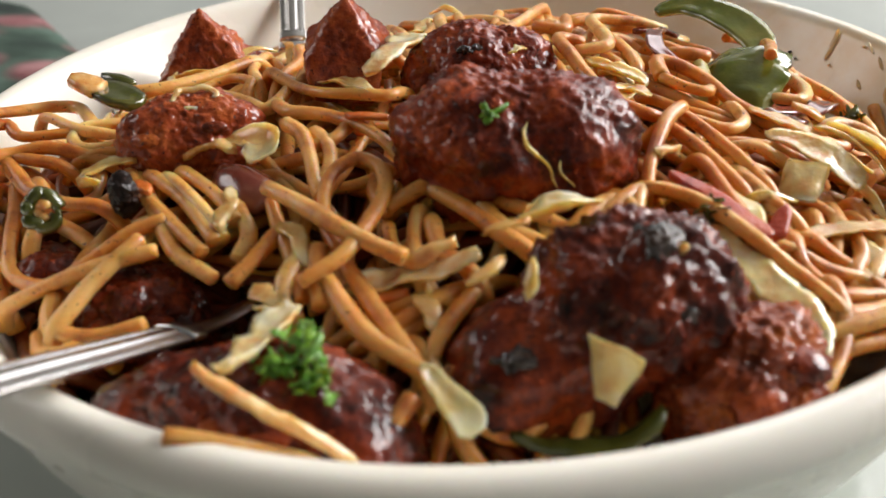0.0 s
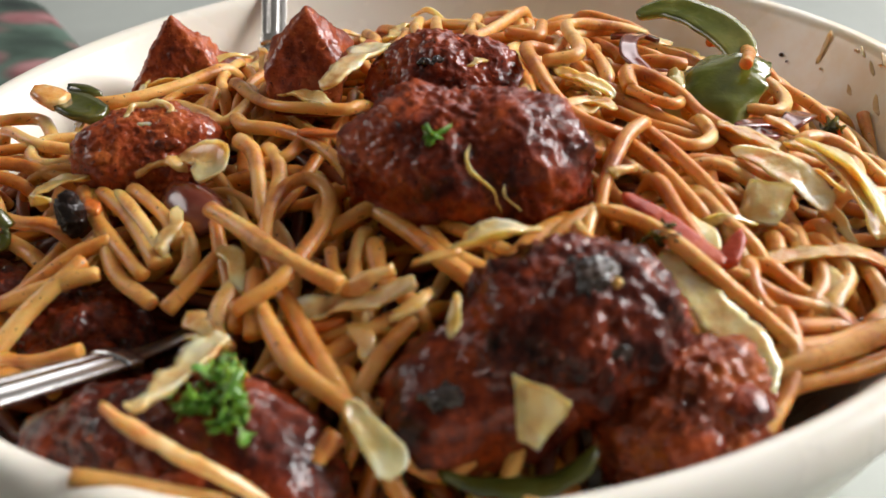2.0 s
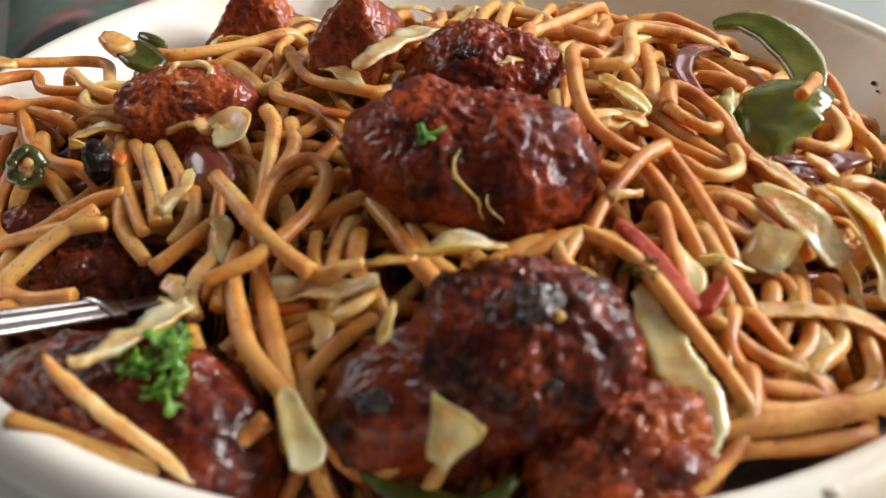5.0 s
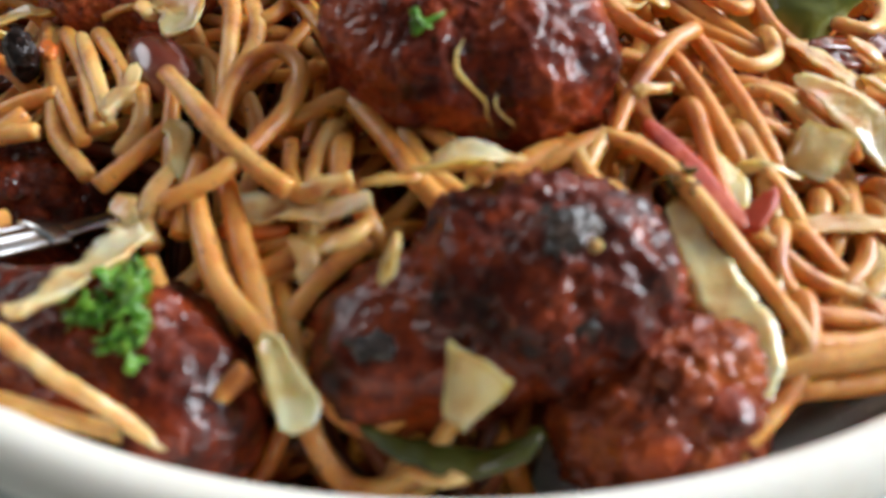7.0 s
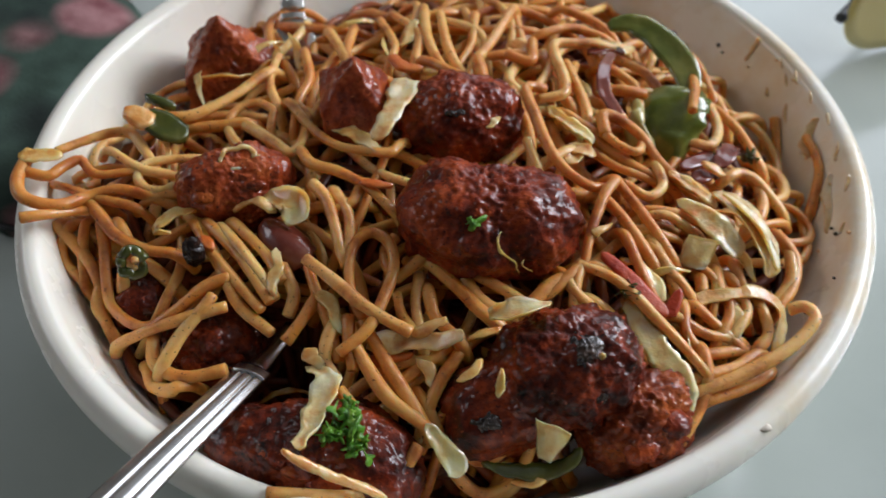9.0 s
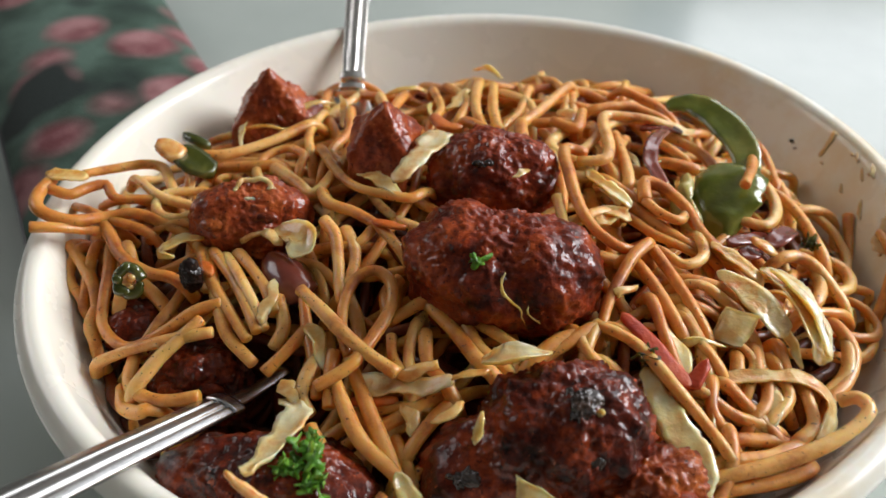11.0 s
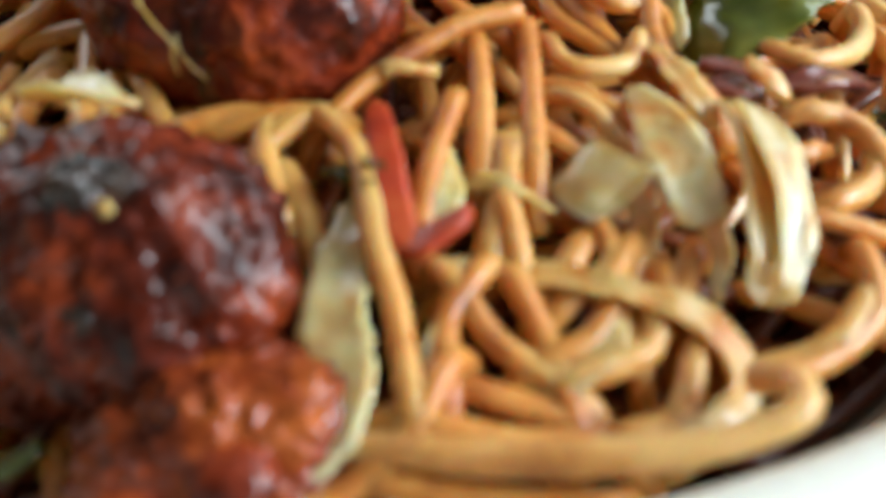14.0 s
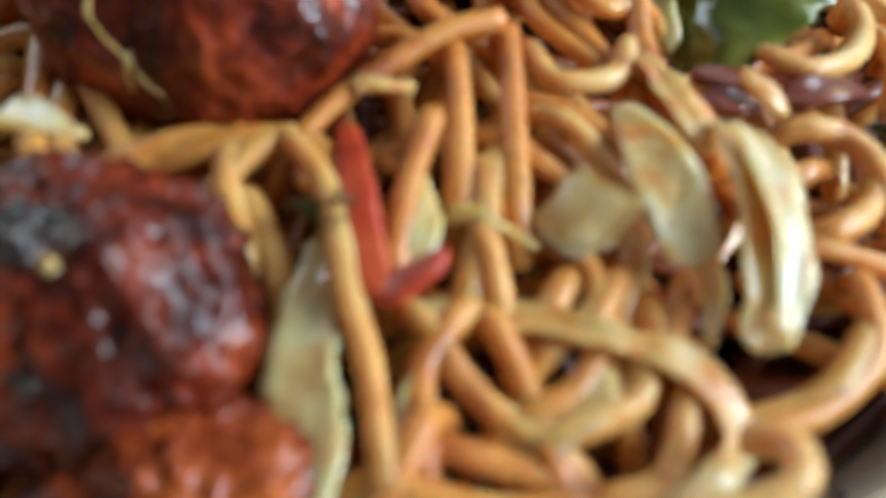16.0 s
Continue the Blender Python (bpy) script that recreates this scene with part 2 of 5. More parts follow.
def part(name, shape, mat, parent, label="", smooth=True, kind=""):
    """Links verts and faces, in metres of the world, as one mesh under a thing or a part."""
    verts, faces = shape
    ob = mesh_object(name, verts, faces, mat, smooth)
    ob.parent = parent
    m = Matrix.Identity(4)
    up = parent
    while up:
        m = Matrix.Translation(up.location) @ m
        up = up.parent
    ob.matrix_parent_inverse = m.inverted()
    return tagged(ob, label, kind=kind)


def solo(name, shape, mat, label, category, kind="", group="", smooth=True):
    """A thing of one mesh with its origin at its base."""
    verts, faces = shape
    v = np.array(verts)
    base = np.array([v[:, 0].mean(), v[:, 1].mean(), v[:, 2].min()])
    ob = mesh_object(name, v - base, faces, mat, smooth)
    ob.location = base
    return tagged(ob, label, category, group, kind)


def glide(points, step=1.2):
    """A smooth line through points (Catmull-Rom), in even steps."""
    p = np.array(points, float)
    if len(p) == 2:
        p = np.array([p[0], (p[0] + p[1]) / 2, p[1]])
    p = np.vstack([2 * p[0] - p[1], p, 2 * p[-1] - p[-2]])
    out = []
    for i in range(1, len(p) - 2):
        a, b, c, d = p[i - 1:i + 3]
        n = max(3, int(np.linalg.norm(c - b) / step))
        for t in np.linspace(0, 1, n, endpoint=False):
            out.append(0.5 * (2 * b + (c - a) * t + (2 * a - 5 * b + 4 * c - d) * t**2 + (3 * b - a - 3 * c + d) * t**3))
    out.append(p[-2])
    return np.array(out)


def unit(v):
    return v / (np.linalg.norm(v, axis=-1, keepdims=True) + 1e-12)


def sweep(line, sections, closed=True):
    """Joins a section (rings of offsets along side and up) along a line; sections: n x k x 2."""
    line = np.array(line, float)
    ahead = unit(np.gradient(line, axis=0))
    side = np.zeros_like(line)
    s = np.cross(ahead[0], (0, 0, 1.0))
    s = s if np.linalg.norm(s) > 0.2 else np.array([1.0, 0, 0])
    for i, a in enumerate(ahead):
        s = s - a * (s @ a)
        s = s / (np.linalg.norm(s) + 1e-12)
        side[i] = s
    up = np.cross(side, ahead)
    k = sections.shape[1]
    v = line[:, None] + side[:, None] * sections[:, :, :1] + up[:, None] * sections[:, :, 1:]
    v = v.reshape(-1, 3)
    n = len(line)
    faces = [(i * k + j, i * k + (j + 1) % k, (i + 1) * k + (j + 1) % k, (i + 1) * k + j) for i in range(n - 1) for j in range(k)]
    faces += [tuple(range(k - 1, -1, -1)), tuple((n - 1) * k + j for j in range(k))]
    return v * MM, faces


def strand(points, wide=3.1, sides=8, seed=0, flat=0.9, step=1.2):
    """A noodle: a slightly uneven tube with cut, softly rounded ends."""
    rng = np.random.default_rng(seed)
    line = glide(points, step)
    n = len(line)
    line = line + np.cumsum(rng.normal(0, 0.025, (n, 3)), 0) * np.sin(np.linspace(0, np.pi, n))[:, None]
    a, b = line[0] - line[1], line[-1] - line[-2]
    line = np.vstack([line[0] + unit(a) * 0.25, line, line[-1] + unit(b) * 0.25])
    n = len(line)
    r = wide / 2 * (1 + 0.09 * np.sin(np.linspace(0, rng.uniform(4, 12), n) + rng.uniform(0, 6)))
    r[0], r[-1] = r[0] * 0.72, r[-1] * 0.72
    ang = np.linspace(0, 2 * np.pi, sides, endpoint=False) + rng.uniform(0, 1)
    ring = np.stack([np.cos(ang), np.sin(ang) * flat], -1)
    return sweep(line, r[:, None, None] * ring[None])


def leaf(points, widths, thick=1.0, cup=0.15, tilt=0.0, seed=0, ragged=0.22, twist=0.0, wrinkle=1.0, ends=0.05):
    """A bent shred or slab: a thin curved section along a line, with ragged sides and a real thickness."""
    rng = np.random.default_rng(seed)
    line = glide(points, 0.9)
    n = len(line)
    w = np.interp(np.linspace(0, 1, n), np.linspace(0, 1, len(widths)), widths)
    along = np.concatenate([[0], np.cumsum(np.linalg.norm(np.diff(line, axis=0), axis=1))])
    w = w * np.clip(np.sqrt(np.minimum(along, along[-1] - along) / (ends * max(widths) + 0.01) + 0.09), 0.3, 1)
    k = 7
    u = np.linspace(-1, 1, k)
    sec = np.zeros((n, 2 * k, 2))
    wob = np.convolve(rng.normal(0, 1, n + 8), np.ones(7) / 3.6, "same")[4:n + 4], np.convolve(rng.normal(0, 1, n + 8), np.ones(7) / 3.6, "same")[4:n + 4]
    for i in range(n):
        half = w[i] / 2
        x = u * half
        x[u < 0] *= 1 + wob[0][i] * ragged
        x[u > 0] *= 1 + wob[1][i] * ragged
        y = cup * half * (u**2 - 0.4)
        t = thick * (0.35 + 0.65 * (1 - u**2) ** 0.5) / 2
        a = radians(tilt + twist * i / n)
        xy = np.vstack([np.stack([x, y + t], -1), np.stack([x, y - t], -1)[::-1]])
        sec[i] = xy @ np.array([[math.cos(a), math.sin(a)], [-math.sin(a), math.cos(a)]])
    v, f = sweep(line, sec)
    shift = Vector(rng.uniform(-40, 40, 3))
    for q in v:
        a = Vector(q * 1000) + shift
        q += np.array(noise.noise_vector(a * 0.22))[:3] * (0.0013 * wrinkle) + np.array(noise.noise_vector(a * 0.7)) * (0.0004 * wrinkle)
    return v, f


BALL = {}


def globe(level):
    if level not in BALL:
        bm = bmesh.new()
        bmesh.ops.create_icosphere(bm, subdivisions=level, radius=1)
        BALL[level] = np.array([v.co[:] for v in bm.verts]), [tuple(v.index for v in f.verts) for f in bm.faces]
        bm.free()
    return BALL[level]


def lump(centre, lobes=(), cuts=(), seed=0, level=6, rough=1.0, soft=2.5, nubs=1.0, grain=(1, 1, 1)):
    """A fried chunk: lobes (offset, radii) melt into one body; cuts (normal, distance) give it flat, broken sides."""
    d, faces = globe(level)
    rng = np.random.default_rng(seed)
    shift = rng.uniform(-50, 50, 3)
    if lobes:
        lo, hi = np.zeros(len(d)), np.full(len(d), 60.0)
        for _ in range(26):
            mid = (lo + hi) / 2
            p = d * mid[:, None]
            dist = np.stack([(np.linalg.norm((p - np.array(o)) / np.array(r), axis=1) - 1) * min(r) for o, r in lobes])
            f = -soft * np.log(np.exp(-dist / soft).sum(0))
            lo, hi = np.where(f < 0, mid, lo), np.where(f < 0, hi, mid)
        r = (lo + hi) / 2
    else:
        r = np.full(len(d), 1e3)
    if cuts:
        n = unit(np.array([c[0] for c in cuts], float))
        h = np.array([c[1] for c in cuts], float)
        flat = h / np.maximum(d @ n.T, 1e-3)
        q = np.minimum(flat, 60)
        soft_min = -0.6 * np.log(np.exp(-q / 0.6).sum(1))
        r = np.minimum(r, soft_min) if lobes else soft_min
    p = d * r[:, None]
    out = np.empty(len(d))
    for i, v in enumerate(p):
        a = Vector(v * np.array(grain) + shift)
        big = noise.noise(a * 0.16)
        ridge = 1 - abs(noise.noise(a * 0.42))
        nub = max(0.0, noise.noise(a * 0.75)) * nubs
        out[i] = 1.7 * big + 1.1 * (ridge - 0.75) + 0.85 * nub + 0.34 * noise.noise(a * 1.7) + 0.16 * noise.noise(a * 3.6)
    p = p + d * (out * rough)[:, None]
    return (p + np.array(centre)) * MM, faces


def lathe(profile, steps=128, centre=(0, 0)):
    v, f, k = [], [], len(profile)
    for i in range(steps):
        a = 2 * math.pi * i / steps
        v += [(centre[0] + r * math.cos(a), centre[1] + r * math.sin(a), z) for r, z in profile]
    for i in range(steps):
        for j in range(k - 1):
            a, b = i * k + j, (i + 1) % steps * k + j
            f.append((a, b, b + 1, a + 1))
    return np.array(v) * MM, f


def box(x0, x1, y0, y1, z0, z1):
    v = [(x, y, z) for x in (x0, x1) for y in (y0, y1) for z in (z0, z1)]
    return np.array(v), [(0, 1, 3, 2), (4, 6, 7, 5), (0, 4, 5, 1), (2, 3, 7, 6), (0, 2, 6, 4), (1, 5, 7, 3)]


def slab(x, y, wide, deep, z0, z1, round_=6.0, turn=0.0, puff=0.0, n=28):
    """A flat slab with rounded corners and edges; puff lifts its middle."""
    out, faces = [], []
    loops = [(0.0, z0), (-0.0, z0 + 0.3 * (z1 - z0)), (-0.0, z1 - 0.3 * (z1 - z0)), (0.35, z1 - 0.08 * (z1 - z0)), (1.0, z1), (4.0, z1 + puff * 0.3), (12.0, z1 + puff * 0.7), (28.0, z1 + puff)]
    loops = [lp for lp in loops if lp[0] < min(wide, deep) / 2 - 1]
    c, s = math.cos(turn), math.sin(turn)
    for inset, z in loops:
        w, h = wide / 2 - inset, deep / 2 - inset
        r = max(round_ - inset, 0.4)
        for q in range(4):
            cx, cy = (w - r) * (1, -1, -1, 1)[q], (h - r) * (1, 1, -1, -1)[q]
            for k in range(n // 4):
                a = math.pi / 2 * (q + k / (n // 4 - 1))
                px, py = cx + r * math.cos(a), cy + r * math.sin(a)
                out.append((x + c * px - s * py, y + s * px + c * py, z))
    m = n // 4 * 4
    for i in range(len(loops) - 1):
        faces += [(i * m + j, i * m + (j + 1) % m, (i + 1) * m + (j + 1) % m, (i + 1) * m + j) for j in range(m)]
    faces += [tuple(range(m - 1, -1, -1)), tuple((len(loops) - 1) * m + j for j in range(m))]
    return np.array(out) * MM, faces


# ---- the room ----
floor = solo("floor", box(-1.75, 1.75, -1.75, 1.75, -0.83, -0.75), FLOOR, "grey tiled floor of the room", "floor", "structure")
ceiling = solo("ceiling", box(-1.75, 1.75, -1.75, 1.75, 1.75, 1.83), CEILING, "plain white ceiling of the room", "ceiling", "structure")
solo("wall_south", box(-1.75, 1.75, -1.75, -1.65, -0.75, 1.75), PAINT, "plain pale painted room wall", "wall", "structure")


def wall_with_window(name, side, lo, hi):
    """A wall 0.1 m thick at the east, west or north side, with an opening from lo to hi (along, height)."""
    w = thing(name, "pale painted room wall with a window opening", "wall", kind="structure")
    end = 1.75 if side == "north" else 1.65
    for a0, a1, z0, z1 in ((-end, lo[0], -0.75, 1.75), (hi[0], end, -0.75, 1.75), (lo[0], hi[0], -0.75, lo[1]), (lo[0], hi[0], hi[1], 1.75)):
        x0, x1, y0, y1 = {"east": (1.65, 1.75, a0, a1), "west": (-1.75, -1.65, a0, a1), "north": (a0, a1, 1.65, 1.75)}[side]
        part("wall_panel", box(x0, x1, y0, y1, z0, z1), PAINT, w)


wall_with_window("wall_east", "east", (-0.2, 0.5), (1.3, 1.45))
wall_with_window("wall_north", "north", (0.2, 0.62), (1.5, 1.62))
wall_with_window("wall_west", "west", (-0.05, 0.7), (1.25, 1.6))

# ---- the table ----
table = thing("glass_table", "pale grey-green glass table under the bowl", "table", (0, 0, -750))
part("tabletop", slab(60, 80, 1100, 800, -12, 0, 40), GLASS_TOP, table, "frosted grey-green glass top", False)
for x in (-430, 550):
    for y in (-260, 420):
        part("leg", lathe([(0, -750), (22, -750), (22, -12), (0, -12)], 20, (x, y)), STEEL, table)

# ---- the bowl ----
bowl = thing("serving_bowl", "cream white melamine bowl with thick rolled rim", "bowl")
PROFILE = [(0, 3), (40, 3), (43, 0), (47, 0), (49, 3), (58, 5), (71, 10.5), (84, 20), (93.5, 33), (99.5, 46), (102, 54), (104.2, 56.8), (105.9, 58.8), (106.5, 61.5), (105.6, 64.0), (103.9, 65.4), (101.8, 65.4), (100.2, 64.2), (98.9, 61.5), (96, 55), (90.5, 44), (82, 31), (70, 18.5), (55, 10.5), (30, 7), (0, 6.5)]


def rim_drop(x, y, z):
    """The rim stands a little lower towards the front and the right: the wall's shift upwards at a height."""
    return min(max(z / 65, 0), 1) * (-3.7 - 1.6 * x / 100 + 3.0 * y / 100)


def oval(x, y):
    """The bowl is not quite round: its reach in a direction."""
    a = math.atan2(y, x)
    return 1.006 * (1 + 0.019 * math.cos(2 * a) + 0.018 * math.sin(2 * a))


verts, faces = lathe([tuple(q) for q in glide([(r, z, 0) for r, z in PROFILE], 1.5)[:, :2]], 160)
for v in verts:
    x, y, z = v / MM
    h, k = min(max(z / 65, 0), 1), oval(x, y)
    x, y = x * k + 2.3 * h, y * k + 5.4 * h
    v[:] = np.array((x, y, z + rim_drop(x, y, z))) * MM
part("bowl_body", (verts, faces), BOWL, bowl)
NICK = 104.4 * math.cos(-0.955) * oval(0.58, -0.81) + 2.3, 104.4 * math.sin(-0.955) * oval(0.58, -0.81) + 5.4
part("rim_nick", lump((*NICK, 65.0 + rim_drop(*NICK, 65)), lobes=(((0, 0, 0), (1.3, 0.5, 0.35)), ((1.0, 0.9, -0.1), (0.5, 0.7, 0.3))), seed=9, level=3, rough=0.12, soft=0.4), NICKED, bowl, "small brownish nick in the rim")


# ---- the noodles ----
def mound(x, y):
    hollow = 21 * math.exp(-(((x + 40) / 16) ** 2 + ((y + 52) / 13) ** 2))
    front = 17 * math.exp(-(((x - 8) / 46) ** 2 + ((y + 90) / 13) ** 2))
    back = 5.5 * math.exp(-(((x - 26) / 30) ** 2 + ((y - 68) / 24) ** 2))
    side = 9 * math.exp(-(((x + 88) / 22) ** 2 + ((y - 3) / 26) ** 2))
    dip = 6 * math.exp(-(((x + 24) / 21) ** 2 + ((y + 38) / 20) ** 2))
    return 70 - dip - 15 * ((x / 86) ** 2 + ((y - 5) / 86) ** 2) - hollow - front + back + side


def wall_radius(z):
    """The inside of the bowl at a height."""
    return float(np.interp(z, (6.5, 7, 10.5, 18.5, 31, 44, 55, 61.5, 64), (0, 30, 55, 70, 82, 90.5, 96, 98.9, 100)))


def bowl_share(x, y, z, gap=2.2):
    """How far out a point lies: 1 at the bowl's inner wall, less a gap."""
    z = max(z, 10)
    h = min(z / 65, 1)
    u, v = x - 2.3 * h, y - 5.4 * h
    return math.hypot(u, v) / oval(u, v) / (wall_radius(max(z - rim_drop(x, y, z), 10)) - gap)


def on_wall(p, gap=0.3):
    """Moves a point straight out or in to the bowl's inner wall."""
    x, y, z = p
    for _ in range(8):
        q = bowl_share(x, y, z, gap)
        x, y = x / q, y / q
    return x, y, z


noodles = thing("noodle_heap", "heap of brown sauced stir-fried noodles filling the bowl", "noodles", (0, 0, 6.5))


def wander(rng, depth, length):
    """A random strand that lies on the heap, some way below its top."""
    r, a = 84 * math.sqrt(rng.uniform(0, 1)), rng.uniform(0, 2 * math.pi)
    x, y, h = r * math.cos(a), r * math.sin(a), rng.uniform(0, 2 * math.pi)
    turn = rng.normal(0, 0.10)
    pts, lift, phase = [], rng.uniform(0.4, 1.6), rng.uniform(0, 6)
    for i in range(int(length / 6)):
        z = mound(x, y) - depth + lift * math.sin(phase + i * 0.9)
        q = bowl_share(x, y, z)
        if q > 1:
            x, y = x / q, y / q
        pts.append((x, y, max(z, 12)))
        turn = 0.78 * turn + rng.normal(0, 0.095)
        h += turn
        if q > 0.89:
            away = math.atan2(-y, -x)
            h += 0.55 * math.sin(away - h)
        x, y = x + 6 * math.cos(h), y + 6 * math.sin(h)
    for i, down in ((0, 6.0), (1, 2.0), (-2, 2.0), (-1, 6.0)):
        x, y, z = pts[i]
        pts[i] = x, y, max(z - down, 12)
    return pts


def dive(end, before):
    """A strand's end bends down into the heap and stays inside the bowl."""
    end, before = np.array(end, float), np.array(before, float)
    if end[2] > mound(end[0], end[1]) + 2.4:
        return []
    go = end - before
    go[2] = 0
    go = unit(go)
    out = []
    for far, down in ((3.2, 1.8), (5.6, 5.4)):
        p = end + go * far - np.array([0, 0, down])
        q = bowl_share(*p)
        if q > 1:
            p[:2] /= q
        out.append(tuple(p))
    return out


def strand_part(wide, *points):
    points = dive(points[0], points[1])[::-1] + list(points) + dive(points[-1], points[-2])
    return part("noodle", strand(points, 1.2 * wide, 10, len(noodles.children) + 7), NOODLE, noodles)


def shred(name, label, category, mat, widths, *points, **how):
    how.setdefault("seed", len(bpy.data.objects))
    how.setdefault("wrinkle", 0.9 if name == "cabbage_shred" else 0.5 if category == "cabbage" else 0.15)
    how.setdefault("ragged", 0.16 if name == "cabbage_shred" else 0.18 if category == "cabbage" else 0.06)
    return solo(name, leaf(points, widths, **how), mat, label, category)


def tile(corners, thick, seed=0, bulge=0.5, n=9):
    """A flat cut piece between four corners, with uneven faces and worn edges."""
    a, b, c, d = (np.array(q, float) for q in corners)
    up = unit(np.cross(b - a, d - a))
    up = up if up[2] > 0 or up[1] < 0 else -up
    shift, v, f = Vector((seed * 7.3, seed * 3.1, seed)), [], []
    for side in (1, -1):
        for i in range(n):
            for j in range(n):
                u, w = i / (n - 1), j / (n - 1)
                p = (a * (1 - u) + b * u) * (1 - w) + (d * (1 - u) + c * u) * w
                edge = min(u, 1 - u, w, 1 - w)
                lift = thick / 2 * (0.45 + 0.55 * min(1, edge * 6)) * side + bulge * math.sin(math.pi * u) * math.sin(math.pi * w)
                v.append(p + up * lift + np.array(noise.noise_vector(Vector(p) * 0.35 + shift)) * 0.5)
    m = n * n
    for i in range(n - 1):
        for j in range(n - 1):
            q = i * n + j
            f += [(q, q + n, q + n + 1, q + 1), (m + q, m + q + 1, m + q + n + 1, m + q + n)]
    for k in range(n - 1):
        for p, q in ((k * n, (k + 1) * n), ((k + 1) * n + n - 1, k * n + n - 1), (k + 1, k), (m - n + k, m - n + k + 1)):
            f.append((p, q, q + m, p + m))
    return np.array(v) * MM, f


# strands on top of the heap: width and line
strand_part(2.2, (40.1, -15.7, 69.9), (36.3, -20.9, 70.0), (33.1, -27.6, 68.6), (31.0, -33.1, 67.1), (29.9, -37.0, 65.6))
strand_part(2.4, (26.4, 15.1, 72.4), (21.2, 13.8, 74.0), (22.4, 2.6, 74.0), (24.8, -7.7, 72.4), (28.5, -13.7, 70.6), (32.8, -17.5, 69.8), (35.8, -16.9, 68.4))
strand_part(2.3, (19.6, -3.4, 72.1), (21.1, -10.4, 70.6))
strand_part(2.4, (36.8, -20.1, 68.0), (40.8, -26.4, 66.6), (45.1, -34.7, 63.7))
strand_part(2.4, (40.8, -15.1, 67.8), (46.3, -25.3, 65.8), (50.1, -32.7, 63.0))
strand_part(2.1, (43.0, -14.3, 66.5), (47.2, -18.4, 66.4), (50.6, -16.8, 65.8), (52.7, -13.2, 65.7), (51.9, -8.3, 66.2))
strand_part(2.1, (40.0, 0.1, 69.7), (43.5, -3.6, 69.0), (47.3, -5.1, 68.3), (49.5, -1.1, 67.0))
strand_part(2.6, (40.0, 0.1, 69.7), (40.4, 6.3, 70.7), (44.8, 5.1, 69.9), (49.6, 0.9, 68.0), (52.7, -6.1, 66.1), (56.9, -11.9, 64.8), (60.3, -13.3, 63.9))
strand_part(2.2, (48.1, -23.1, 64.7), (52.2, -23.8, 64.8), (56.2, -25.6, 62.7))
strand_part(2.2, (29.8, -39.9, 66.1), (35.5, -43.2, 65.7), (40.0, -47.8, 64.1), (43.6, -52.3, 62.5), (47.3, -55.7, 60.0), (51.7, -61.0, 57.7))
strand_part(2.6, (28.1, -39.5, 65.4), (26.5, -43.5, 64.8), (25.9, -47.8, 63.0))
strand_part(2.4, (18.7, -46.4, 63.9), (23.2, -43.3, 65.2), (27.7, -39.5, 65.4))
strand_part(2.6, (46.8, -33.0, 63.6), (49.4, -37.7, 62.3), (50.2, -41.2, 60.6))
strand_part(2.4, (40.1, -31.4, 66.1), (42.0, -38.5, 64.6), (43.8, -43.7, 62.3))
strand_part(2.5, (54.5, -46.5, 58.6), (58.2, -49.0, 56.2), (62.3, -52.9, 54.3))
strand_part(2.2, (51.5, -50.4, 57.4), (56.0, -51.6, 55.2), (59.3, -53.2, 54.0))
strand_part(2.4, (61.9, -32.4, 58.4), (63.0, -37.8, 56.2))
strand_part(2.6, (57.7, -38.7, 58.4), (57.3, -43.0, 56.7))
strand_part(2.4, (65.4, -37.2, 56.7), (68.0, -41.2, 54.3))
strand_part(2.5, (71.4, -8.0, 61.3), (75.5, -5.7, 60.2), (79.6, -7.7, 58.8), (83.4, -12.6, 56.2))
strand_part(2.5, (79.6, -6.2, 57.9), (80.1, -12.9, 57.3), (77.9, -18.3, 57.6), (76.1, -19.6, 57.0))
strand_part(2.1, (76.4, -21.2, 56.8), (82.4, -18.8, 55.1))
strand_part(2.5, (76.0, -42.2, 52.8), (80.0, -38.2, 53.3), (82.2, -34.4, 54.2), (83.2, -28.2, 54.7))
strand_part(2.4, (64.2, 3.6, 62.6), (69.1, 2.6, 62.3), (72.9, 8.9, 61.2), (73.5, 17.3, 60.7), (71.6, 23.5, 60.9))
strand_part(2.3, (63.6, 7.0, 70.8), (67.7, 19.5, 68.3), (69.6, 33.5, 64.6))
strand_part(2.1, (64.9, 41.0, 63.1), (70.2, 46.2, 60.8), (75.1, 40.3, 59.1), (75.9, 26.5, 59.4))
strand_part(2.6, (74.9, 18.9, 60.2), (79.3, 12.0, 59.1), (82.5, 0.8, 57.2))
strand_part(2.4, (24.5, 12.2, 71.7), (30.9, 13.4, 72.0), (32.2, 20.6, 71.5), (31.3, 34.9, 71.0), (37.5, 37.6, 69.9), (43.6, 38.5, 68.7), (49.6, 39.3, 66.3))
strand_part(2.5, (34.7, 28.4, 68.8), (36.8, 11.1, 69.2), (36.4, 6.8, 68.3))
strand_part(2.6, (-2.9, 29.5, 70.9), (9.7, 18.3, 72.5), (10.1, 29.0, 71.9))
strand_part(2.5, (17.9, 31.3, 71.4), (24.2, 28.7, 71.0), (26.0, 38.0, 70.6))
strand_part(2.6, (54.4, 18.6, 66.7), (49.8, 18.7, 67.6), (45.9, 20.0, 67.3))
strand_part(2.3, (67.4, -13.5, 60.1), (72.6, -13.1, 58.7), (73.7, -10.9, 58.5))
